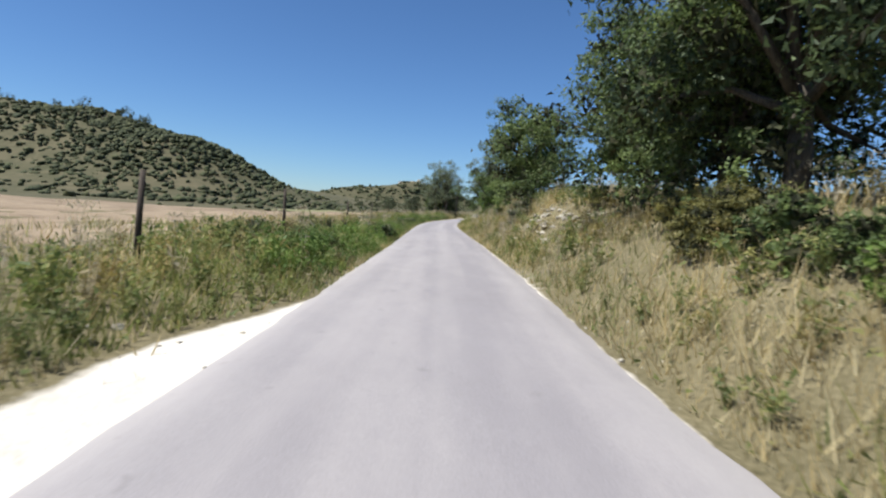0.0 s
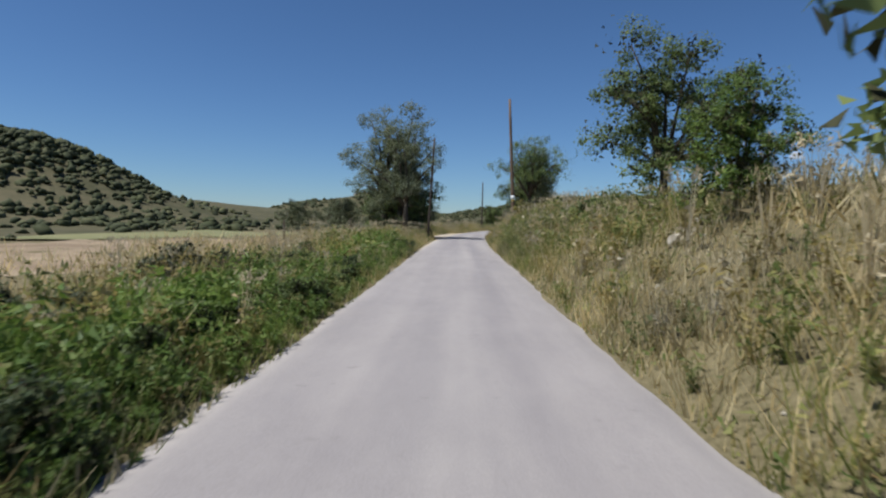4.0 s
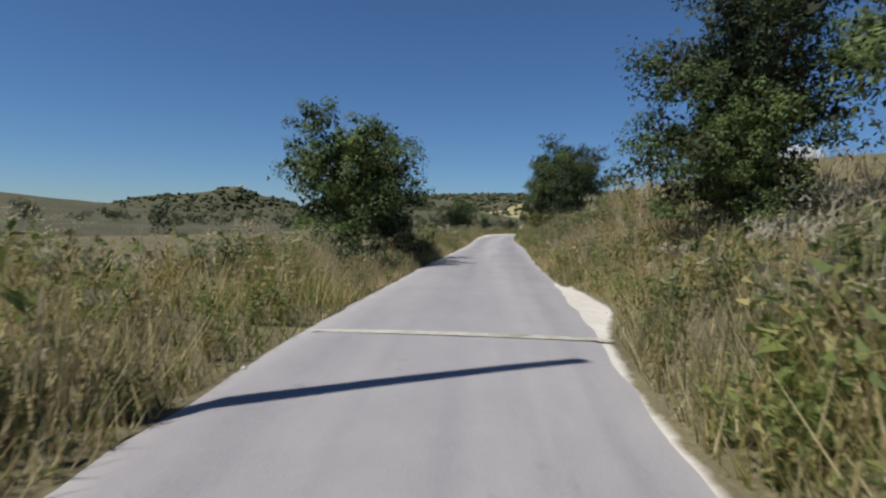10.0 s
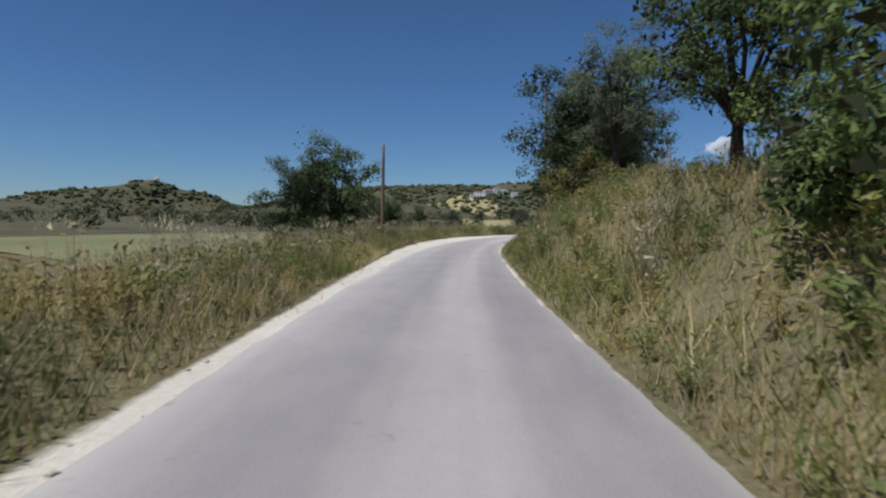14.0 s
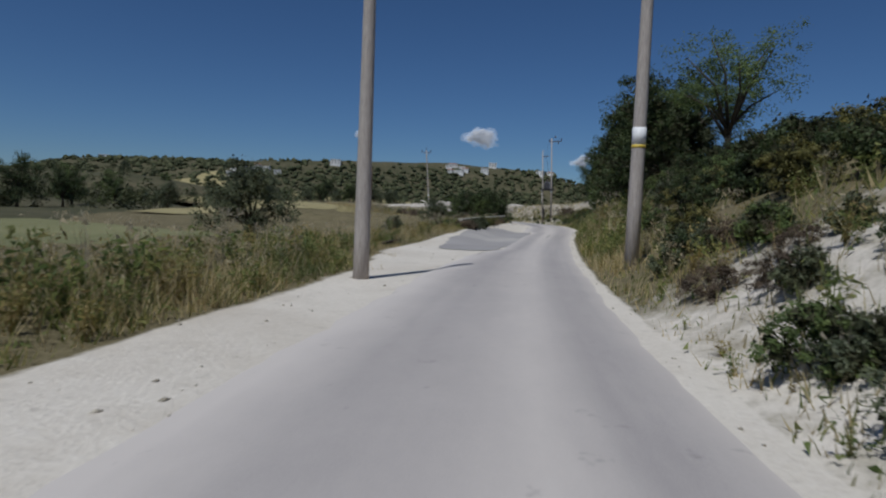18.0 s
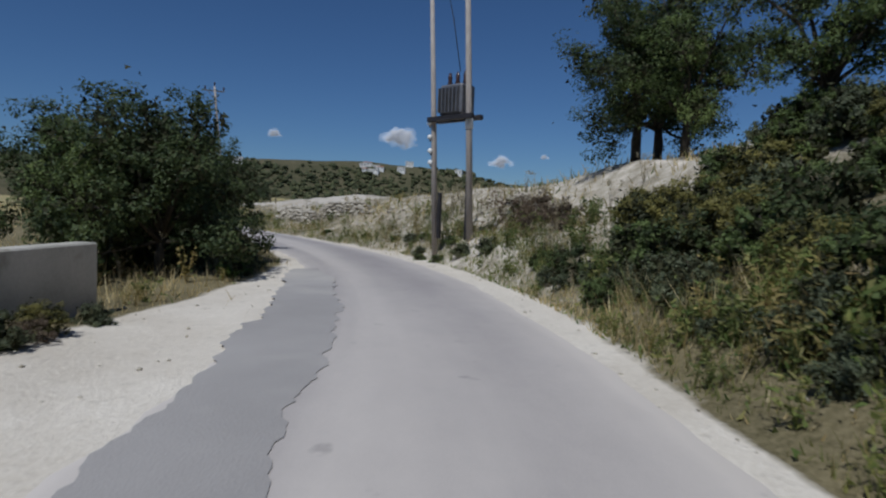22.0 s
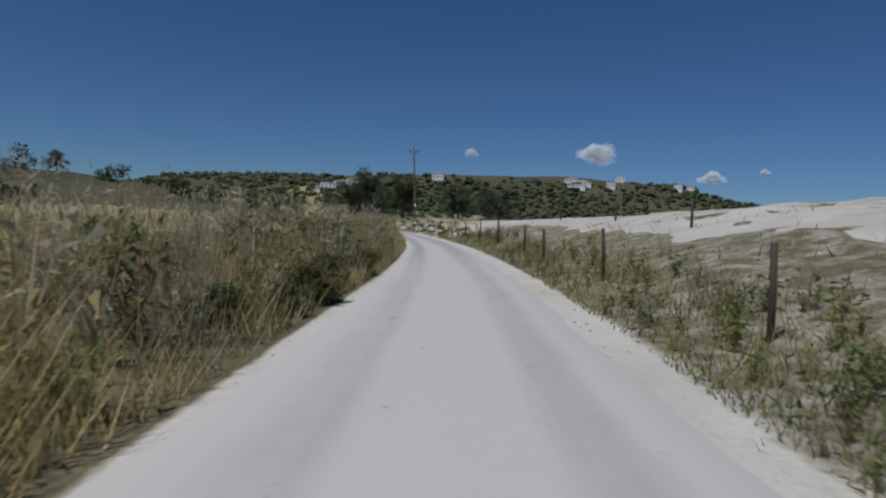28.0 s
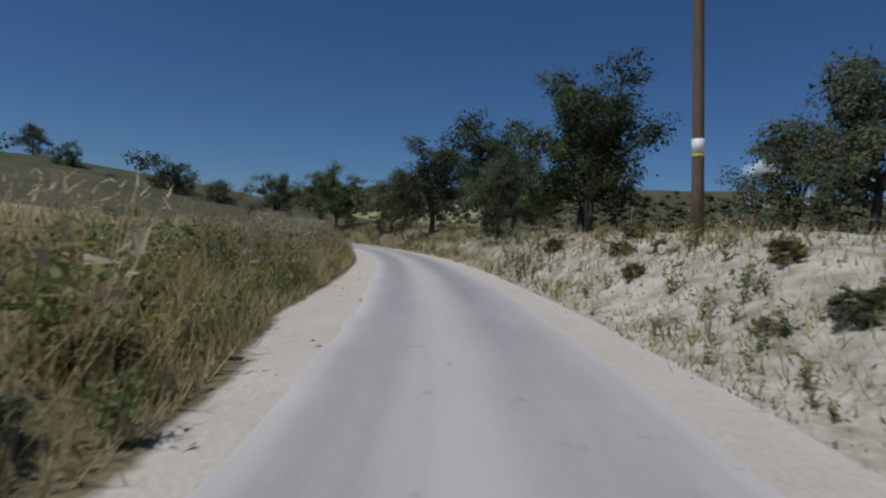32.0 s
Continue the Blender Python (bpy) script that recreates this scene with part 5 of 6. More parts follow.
def rock_face(label, faces, seed):
    """Rough rocks that break out of a steep bank: t0, t1, u0, u1, count, size."""
    rng = random.Random(seed)
    for t0, t1, u0, u1, count, size in faces:
        mid = at((t0 + t1) / 2, (u0 + u1) / 2)
        root = thing("rock_outcrop", label, "rocks", "pale rocks in the banks", xyz=(mid[0], mid[1], gz(*mid)))
        for _ in range(count):
            t = rng.uniform(t0, t1)
            x, y = at(t, rng.uniform(u0, u1))
            sz = size * rng.uniform(0.45, 1.25)
            ob = new("rock", rng.choice(ROCKS + WALL_STONES))
            ob.parent = root
            ob.location = (x - mid[0], y - mid[1], gz(x, y) - gz(*mid) + sz * rng.uniform(-0.16, 0.1))
            ob.rotation_euler = (rng.uniform(-.4, .4), rng.uniform(-.4, .4), heading(t) + rng.uniform(-.5, .5))
            ob.scale = (sz * 0.9, sz * rng.uniform(1.0, 1.9), sz * rng.uniform(.7, 1.2))


rock_face("broken white limestone face in the steep bank", [(7.24, 7.5, 2.5, 3.6, 70, .34), (7.6, 7.9, 2.6, 3.3, 36, .26), (9.32, 9.64, 2.3, 3.5, 80, .3), (12.57, 12.68, 3.4, 3.8, 14, .26), (12.36, 12.42, 3.3, 3.6, 8, .26),
                                                           (13.28, 13.42, 2.4, 3.0, 11, .4), (16.36, 16.48, 1.9, 2.4, 5, .3), (0.98, 1.28, 3.0, 4.1, 30, .3), (3.28, 3.36, 2.5, 2.9, 12, .2)], 12)
rock_pile("white chalk boulders and rubble on the bare bank", [(22.45, -6.3, .5, 14, .28), (23.9, 5.2, 1.0, 40, .2), (24.15, 4.8, .9, 40, .22), (24.4, 4.4, .8, 40, .22), (23.6, 5.6, 1.0, 30, .2), (17.5, 3.9, .6, 14, .16), (17.9, 4.2, .6, 14, .16), (25.55, 3.8, .7, 24, .14),
                                                                (26.3, 4.4, .8, 30, .12), (26.7, 4.8, .8, 24, .12), (29.9, 4.3, .6, 24, .16), (30.5, 4.4, .6, 26, .18), (30.9, 4.3, .6, 26, .2), (31.3, 4.6, .8, 36, .24), (31.6, 4.8, .8, 36, .26), (31.95, 5.2, .8, 36, .3),
                                                                (32.3, 5.4, .8, 36, .32), (32.7, 5.4, .8, 30, .32), (33.2, 5.2, .8, 30, .36), (33.8, 5.2, .8, 30, .36), (34.4, 5.2, .8, 30, .36), (0.12, -3.4, .25, 5, .12), (0.3, -3.1, .2, 3, .14)], 4)

# ---- low concrete wall, log, road marks ----
wall = thing("concrete_wall", "low pale concrete parapet wall beside the chalk layby", "wall", xyz=(80.5, 288.2, 0))
bm = bmesh.new()
A, B = Vector((80.5, 288.2, 0)), Vector((102.4, 305.6, 0))
ln = (B - A).length
ang = math.atan2(B.y - A.y, B.x - A.x)
box(bm, (ln, 0.26, 1.5), (0, 0, 0), bevel=0.02)
bmesh.ops.rotate(bm, cent=(0, 0, 0), matrix=Matrix.Rotation(ang, 3, "Z"), verts=bm.verts)
bmesh.ops.translate(bm, vec=(B - A) * 0.5 + Vector((0, 0, 0.02)), verts=bm.verts)
part("parapet", bm, CONCRETE, wall)


def flat_patch(name, label, t0, t1, u0, u1, material, lift, seed, rag=0.2, n=26):
    """A thin ragged sheet lying on the road."""
    tt, vv = np.meshgrid(np.linspace(t0, t1, n), np.linspace(0, 1, 7), indexing="ij")
    pinch = np.sqrt(np.clip(np.sin(np.linspace(0.02, math.pi - 0.02, n)), 0, 1))[:, None] ** 0.35
    other = seed + (3 if u1 - u0 > 0.15 else 0)
    lo = u0 + rag * (wobble(tt * 24, vv * 0, 1.0, seed) + 0.45 * wobble(tt * 130, vv * 0, 1.0, seed))
    hi = u1 + rag * (wobble(tt * 24, vv * 0, 1.0, other) + 0.45 * wobble(tt * 130, vv * 0, 1.0, other))
    mid, hw = (lo + hi) / 2, (hi - lo) / 2 * pinch
    xy = road_xy(tt, mid + hw * (2 * vv - 1))
    crown = 0.02 * (1 - np.clip(np.abs(mid + hw * (2 * vv - 1)) / 1.9, 0, 1) ** 2)
    z = np.full(tt.shape, 0.012 + lift) + crown
    if lift < 0:
        z = near_height(tt, mid + hw * (2 * vv - 1), xy[..., 0], xy[..., 1]) + 0.014
    return tagged(new(name, np_mesh(name, np.stack([xy[..., 0], xy[..., 1], z], -1).reshape(-1, 3), grid_faces(n, 7), material)), label, "road surface", kind="structure")


flat_patch("asphalt_apron", "grey asphalt apron left of the lane", 19.42, 20.78, -3.35, -0.75, PATCH, -0.012, 1, 0.12, 160)
flat_patch("asphalt_apron", "grey asphalt patch along the lane's edge", 22.05, 23.2, -1.2, -0.32, PATCH, 0.006, 2, 0.1, 160)
flat_patch("damp_stain", "dark damp streak in the dust", 20.24, 20.58, 0.1, 0.2, DAMP, 0.006, 3, 0.035)
for k, (ta, tb, ua) in enumerate(((20.27, 20.34, 0.38), (20.36, 20.42, 0.45), (20.46, 20.5, 0.52), (20.54, 20.58, 0.6), (20.24, 20.29, 0.66))):
    flat_patch("damp_stain", "small dark damp spots in the dust", ta, tb, ua, ua + 0.06, DAMP, 0.008, 14 + k, 0.03)
flat_patch("tar_crack", "dark ragged crack along the asphalt edge", 19.26, 19.4, -1.4, -1.38, TAR, 0.008, 5, 0.12)
flat_patch("tar_crack", "thin dark seam between apron and lane", 20.05, 20.75, -1.0, -0.99, DAMP, 0.008, 6, 0.02, 60)
flat_patch("tar_crack", "dark ragged crack along the asphalt edge", 21.15, 21.5, -1.55, -1.525, TAR, 0.01, 6, 0.06, 80)
flat_patch("chalk_line", "thin white chalk line across the lane", 10.465, 10.48, -2.0, 1.4, CHALKSTONE, 0.008, 9, 0.04)
for k, (ta, ua) in enumerate(((9.245, -0.37), (9.285, -0.29), (9.245, 0.02), (9.285, 0.1))):
    flat_patch("chalk_mark", "white chalk mark on the lane", ta, ta + 0.02, ua, ua + 0.045, CHALKSTONE, 0.008, 10 + k, 0.02)
flat_patch("chalk_mark", "white chalk mark on the lane", 13.375, 13.39, 0.1, 0.3, CHALKSTONE, 0.008, 13, 0.03)
tu, tw = np.meshgrid(np.linspace(-1.5, 1.2, 40), np.linspace(0, 1, 5), indexing="ij")
tt = 25.212 + 0.028 * np.clip(tu / 1.2, -0.1, 1) ** 2 + (0.011 + 0.002 * wobble(tu * 7, tw * 0)) * tw
side = np.where(tu > 0, EDGE_R(tt), EDGE_L(tt))
txy = road_xy(tt, tu)
v = np.stack([txy[..., 0], txy[..., 1], 0.018 + 0.02 * (1 - (tu / side) ** 2)], -1).reshape(-1, 3)
tagged(new("chalk_line", np_mesh("chalk_line", v, grid_faces(40, 5), CHALK_FIELD, smooth=True)), "pale filled trench across the lane", "road surface", kind="structure")
log = thing("log", "grey fallen pole lying on the chalk", "log", xyz=(*at(19.52, -4.75), 0.0), turn=heading(19.4))
bm = bmesh.new()
tube(bm, [(0, -1.2, 0.04), (0.03, 0, 0.05), (0, 1.1, 0.04)], (0.05, 0.055, 0.045), 8)
part("trunk", bm, POST_WOOD, log)

# ---- houses on the far plateau ----


def far_house(x, y, w, d, h, turn, roofed=False, label="white plastered village house on the ridge"):
    z = float(far_height(np.array([x]), np.array([y]))[0]) + 1.0
    root = thing("house", label, "house", "houses on the ridge", xyz=(x, y, z), turn=turn)
    part("wall", box(bmesh.new(), (w, d, h + 6), (0, 0, h / 2 - 3)), PLASTER, root)
    if roofed:
        bm = bmesh.new()
        box(bm, (w + 0.8, d + 0.8, 1.6), (0, 0, h + 0.8))
        for v in bm.verts:
            if v.co.z > h + 1:
                v.co.x, v.co.y = v.co.x * 0.7, v.co.y * 0.08
        part("roof", bm, ROOF, root, "clay tiled roof")
    else:
        part("roof", box(bmesh.new(), (w + 0.6, d + 0.6, 0.5), (0, 0, h + 0.25)), PLASTER, root)
    floors, bays = max(1, int(h / 3.2)), max(2, int(w / 4))
    for f in range(floors):
        for k in range(bays):
            px = -w / 2 + w * (k + 0.5) / bays
            part("window", box(bmesh.new(), (1.7, 0.3, 1.7), (px, -d / 2, 1.7 + f * h / floors)), GLASS_DARK, root, "dark window")


HR = random.Random(9)
for n, (cx, cy, count, spread) in enumerate(((418, 1046, 8, 34), (752, 1016, 6, 20), (830, 1000, 2, 40), (905, 950, 2, 30), (600, 1060, 1, 50), (340, 1290, 1, 40))):
    for k in range(count):
        x = cx + (k - count / 2) * spread / count * 2 + HR.uniform(-3, 3)
        far_house(x, cy + HR.uniform(-14, 14), HR.uniform(9, 18), HR.uniform(8, 12), HR.choice((3.6, 3.6, 6.6, 6.6)), math.atan2(-(x - 120), cy - 330) + HR.uniform(-.3, .3), HR.random() < 0.3)

# ---- far scrub: many small dark trees on the hills ----


def far_scrub(name, label, n, region, seed, size, material):
    rng = np.random.default_rng(seed)
    x, y = region(rng, n)
    away = (np.abs(nearest(x, y)[1]) > 40) & (wobble(x, y, 0.045, seed) + 0.8 * rng.normal(size=len(x)) > -0.1)
    x, y = x[away], y[away]
    z = far_height(x, y)
    vs, fs, k0 = [], [], 0
    base = bmesh.new()
    bmesh.ops.create_icosphere(base, subdivisions=1, radius=1.0)
    bv = np.array([v.co for v in base.verts])
    bf = np.array([[v.index for v in f.verts] for f in base.faces])
    base.free()
    for i in range(len(x)):
        for _ in range(2):
            r = size * min(1.7, math.exp(rng.normal() * 0.4))
            p = bv * (1 + 0.35 * rng.normal(size=(len(bv), 1))) * r * (1, 1, 0.8) + (x[i] + rng.normal() * r * 0.7, y[i] + rng.normal() * r * 0.7, z[i] + r * 0.35)
            vs.append(p), fs.append(bf + k0)
            k0 += len(bv)
    return tagged(new(name, np_mesh(name, np.concatenate(vs), np.concatenate(fs), material)), label, "scrub", kind="stuff")


def along(points, width):
    p = np.array(points, float)

    def region(rng, n):
        f = rng.uniform(0, len(p) - 1.001, n)
        i = f.astype(int)
        c = p[i] + (p[i + 1] - p[i]) * (f - i)[:, None]
        return c[:, 0] + rng.normal(size=n) * width, c[:, 1] - np.abs(rng.normal(size=n)) * width * 1.2 + width * 0.4
    return region


def far_trees(name, label, n, region, seed, size, material):
    """Trees in the middle distance: leafy clumps of uneven size."""
    rng = np.random.default_rng(seed)
    x, y = region(rng, n)
    away = np.abs(nearest(x, y)[1]) > 40
    x, y = x[away], y[away]
    z = far_height(x, y)
    per = 240
    vs = []
    for i in range(len(x)):
        r = size * min(1.6, math.exp(rng.normal() * 0.35))
        tuft = rng.normal(size=(7, 3)) * (0.5, 0.5, 0.35) * r
        e = rng.normal(size=(per, 3))
        e /= np.linalg.norm(e, axis=-1, keepdims=True)
        c = tuft[rng.integers(0, 7, per)] + e * r * rng.uniform(0.2, 0.5, (per, 1)) + (x[i], y[i], z[i] + r * 0.75)
        vs.append(leaf_cards(c, e * 0.6 + (0, 0, 0.5), r * rng.uniform(0.14, 0.3, per), r * rng.uniform(0.08, 0.18, per), rng)[0])
    v = np.concatenate(vs)
    return tagged(new(name, np_mesh(name, v, np.arange(len(v)).reshape(-1, 3), material)), label, "trees", kind="stuff")


FAR_LEAF = leafy("far_scrub_leaves", [(0.05, 0.062, 0.03), (0.08, 0.092, 0.045), (0.115, 0.12, 0.062)], 0.8, 0.2)


def far_field(cx, cy, w, d, turn, seed, material, label):
    """A field on the far slope that follows the land."""
    a, b = np.meshgrid(np.linspace(-1, 1, 24), np.linspace(-1, 1, 14), indexing="ij")
    lx, ly = a * w * (1 + 0.12 * wobble(b * 3, a, 1.0, seed)), b * d * (1 + 0.25 * wobble(a * 3, b, 1.0, seed + 2))
    x, y = cx + lx * math.cos(turn) - ly * math.sin(turn), cy + lx * math.sin(turn) + ly * math.cos(turn)
    v = np.stack([x, y, far_height(x, y) + 1.2], -1).reshape(-1, 3)
    tagged(new("far_field", np_mesh("far_field", v, grid_faces(24, 14), material, smooth=True)), label, "field", kind="structure")


far_field(330, 1010, 70, 60, -0.3, 1, STRAW_FIELD, "pale stubble field on the far slope")
far_field(480, 900, 80, 50, -0.5, 2, STRAW_FIELD, "pale stubble field on the far slope")
far_field(640, 860, 60, 35, -0.5, 3, CHALK_FIELD, "bare chalk field on the far slope")
far_field(700, 800, 90, 50, -0.6, 4, GREEN_FIELD, "green meadow on the far slope")
far_scrub("hill_scrub", "dark scrub and small trees on the near hill", 7000, along([(-420, 330), (-160, 236), (-100, 214), (-75, 225)], 34), 1, 0.62, FAR_LEAF)
far_trees("crest_trees", "single round trees on the hill crest", 16, along([(-300, 310), (-160, 249), (-110, 226)], 3), 6, 2.4, FAR_LEAF)
far_scrub("ridge_scrub", "dark olive trees and scrub over the far plateau", 5600, along([(100, 1400), (300, 1250), (430, 1040), (600, 1000), (780, 960), (900, 880), (990, 840)], 75), 2, 2.5, FAR_LEAF)
far_scrub("rock_hill_scrub", "dark scrub on the far rocky hill", 1100, along([(-378, 1430), (-208, 1500), (-90, 1500), (60, 1560), (130, 1480)], 50), 3, 2.6, FAR_LEAF)
far_trees("valley_trees", "dark trees scattered in the valley", 420, along([(-20, 420), (40, 520), (120, 700), (260, 800), (420, 820), (560, 760)], 60), 4, 2.6, FAR_LEAF)
far_trees("valley_hedge", "dark hedge trees at the foot of the slope", 90, along([(40, 380), (90, 420), (150, 640), (240, 680)], 14), 5, 2.2, FAR_LEAF)
crag = thing("rocky_crag", "pale ruin-like rock crag on the far hilltop", "rocks", xyz=(-90, 1535, 66))
for k in range(22):
    ob = new("rock", ROCKS[k % 8])
    ob.parent = crag
    ob.location = (HR.uniform(-32, 32), HR.uniform(-10, 0), HR.uniform(-6, 3))
    ob.scale = (HR.uniform(6, 14), 8, HR.uniform(5, 12))


def cloud(name, xyz, r, seed):
    rng = random.Random(seed)
    bm = bmesh.new()
    for _ in range(44):
        a = rng.gauss(0, 0.75)
        q = rng.uniform(0.16, 0.5) * (1 - 0.25 * min(abs(a), 2))
        m = Matrix.Translation((a * r * 0.6, rng.gauss(0, 0.2) * r, rng.uniform(-0.1, 0.75) * r * (1 - 0.35 * min(abs(a), 2)))) @ Matrix.Diagonal((q * r, q * r, q * r * 0.75, 1))
        bmesh.ops.create_icosphere(bm, subdivisions=3, radius=1.0, matrix=m)
    for v in bm.verts:
        v.co += Vector((noise.noise(v.co * 3 / r), noise.noise(v.co * 3 / r + Vector((9, 0, 0))), noise.noise(v.co * 4 / r + Vector((0, 7, 0))))) * r * 0.12
    for f in bm.faces:
        f.smooth = True
    me = bpy.data.meshes.new(name)
    bm.to_mesh(me)
    bm.free()
    me.materials.append(CLOUD)
    ob = new(name, me)
    ob.location = xyz
    ob.rotation_euler = (0, 0, math.atan2(-xyz[0], xyz[1]))
    return tagged(ob, "small white fair-weather cloud low in the sky", "cloud", "clouds", "structure")


for n, (az, el, r) in enumerate(((45.1, 6.2, 115), (33.8, 6.3, 42), (54.5, 4.5, 62), (58.5, 5.2, 24))):
    a, e = radians(az), radians(el)
    cloud("cloud", (110 + 3900 * math.sin(a) * math.cos(e), 330 + 3900 * math.cos(a) * math.cos(e), 3900 * math.sin(e)), r, 30 + n)

# ---- grass and weeds along the verges ----
GRASS_H_L = keyed([(-2, .35), (0.6, .36), (4.8, .36), (5.4, .65), (6.5, .5), (7.5, .5), (8.6, .62), (10, .62), (11, .55), (12.5, .6), (13.6, .55), (16, .5), (18.3, .55), (19, .3), (23, .3), (24.5, .3), (25.4, .3), (26.2, .5), (27.5, .7), (29, .8), (31, .72), (33, .7), (37, .7)])
GRASS_H_R = keyed([(-2, .45), (1, .4), (2.5, .35), (4, .4), (5.6, .7), (6.6, .75), (7.2, .5), (8.3, .45), (9.2, .55), (10.2, .75), (11.0, .5), (12.0, .45), (13.2, .55), (16, .4), (17, .2), (18.2, .25), (19.3, .4), (20, .8), (21.2, .75), (22, .45), (23, .3), (25.3, .22), (27, .3), (30, .28), (31.3, .22), (37, .4)])
FULL_L = keyed([(-2, 1), (19.0, 1), (19.6, .7), (22.4, .5), (22.7, .15), (23.8, .2), (24.2, .35), (25.3, .35), (25.8, .7), (26.3, 1), (37, 1)])
FULL_R = keyed([(-2, 1), (0.8, .75), (1.3, .8), (2.4, 1), (9.2, .9), (9.6, .6), (10, 1), (16.6, .8), (17.2, .7), (17.6, .4), (18.1, .3), (18.6, .3), (19.0, .6), (20.0, .95), (20.8, .95), (21.6, .9), (22.5, .9), (23.1, .7), (24.2, .55), (25, .4), (26.5, .5), (27.5, .6), (30, .6), (31.3, .45), (33, .5), (37, .7)])
GREEN_L = keyed([(-2, .6), (0.6, .75), (4.8, .7), (5.6, .4), (7.2, .55), (8.6, .25), (9.5, .35), (11.6, .3), (13, .55), (16, .4), (18, .45), (24, .15), (26.2, .25), (28.5, .12), (30.2, .12), (31, .25), (33, .25), (37, .3)])
GREEN_R = keyed([(-2, .6), (0.8, .3), (1.5, .35), (2.6, .5), (3.6, .45), (5.6, .5), (6.6, .35), (8, .35), (9.5, .2), (10.3, .25), (11.6, .4), (13.2, .5), (15.7, .7), (17, .4), (20, .65), (22.3, .7), (24, .6), (27, .6), (30, .55), (33, .5), (37, .5)])


# rocky faces in the banks where no grass grows: from t, to t, from u, to u
FACES = [(3.38, 3.64, 2.6, 3.2), (7.22, 7.52, 2.45, 3.7), (7.6, 7.9, 2.6, 3.4), (8.25, 8.66, 2.7, 3.3), (9.3, 9.66, 2.2, 3.6), (12.55, 12.7, 3.3, 3.9), (12.35, 12.42, 3.2, 3.7), (13.26, 13.44, 2.3, 3.2), (16.34, 16.5, 1.7, 2.4), (0.95, 1.3, 2.9, 4.2)]


def verge_points(rng, n, side, d0, d1, power=1.0):
    """Random places outside a shoulder: t, distance outside it, x, y, z and a patchiness."""
    t = rng.uniform(-1.2, 36.0, n)
    d = d0 + (d1 - d0) * rng.uniform(0, 1, n) ** power
    if side > 0:
        u, full = EDGE_R(t) + CHALK_R(t) + d, FULL_R(t)
    else:
        u, full = -(EDGE_L(t) + CHALK_L(t) + d), FULL_L(t)
    if side > 0:  # little grass grows among the shrubs of the slope and on the chalk field
        full = full * np.where((t > 18.8) & (t < 22.9) & (d > 1.5) | (t > 26) & (t < 31.2) & (d > 2.3), 0.12, 1.0)
    xy = road_xy(t, u)
    clump = wobble(xy[:, 0], xy[:, 1], 1.3, 5.0) + 0.6 * wobble(xy[:, 0], xy[:, 1], 3.7, 2.0)
    keep = (rng.uniform(0, 1, n) < full * (0.75 + 0.45 * clump)) & (rng.uniform(0, 1, n) < np.clip((d + 0.25) / 0.35, 0.4, 1))
    for a, b, u0, u1 in FACES:
        keep &= ~((t > a) & (t < b) & (u > u0) & (u < u1) & (rng.uniform(0, 1, n) < 0.88))
    t, d, u, xy, clump = t[keep], d[keep], u[keep], xy[keep], clump[keep]
    z = near_height(t, u, xy[:, 0], xy[:, 1])
    return t, d, np.column_stack([xy, z]), clump


def blades(base, height, width, lean, rng):
    n = len(base)
    a = rng.uniform(0, math.tau, n)
    side = np.column_stack([np.cos(a), np.sin(a), 0 * a]) * width[:, None] * 0.5
    b = rng.uniform(0, math.tau, n)
    bend = np.column_stack([np.cos(b), np.sin(b), 0 * b]) * (height * lean)[:, None]
    up = np.column_stack([0 * a, 0 * a, height])
    tip = base + bend + up
    v = np.stack([base - side, base + side, tip], 1)
    return v.reshape(-1, 3), np.arange(n * 3).reshape(-1, 3)


def join(parts):
    vs, fs, k = [], [], 0
    for v, f in parts:
        vs.append(v), fs.append(f + k)
        k += len(v)
    return np.concatenate(vs), np.concatenate(fs)


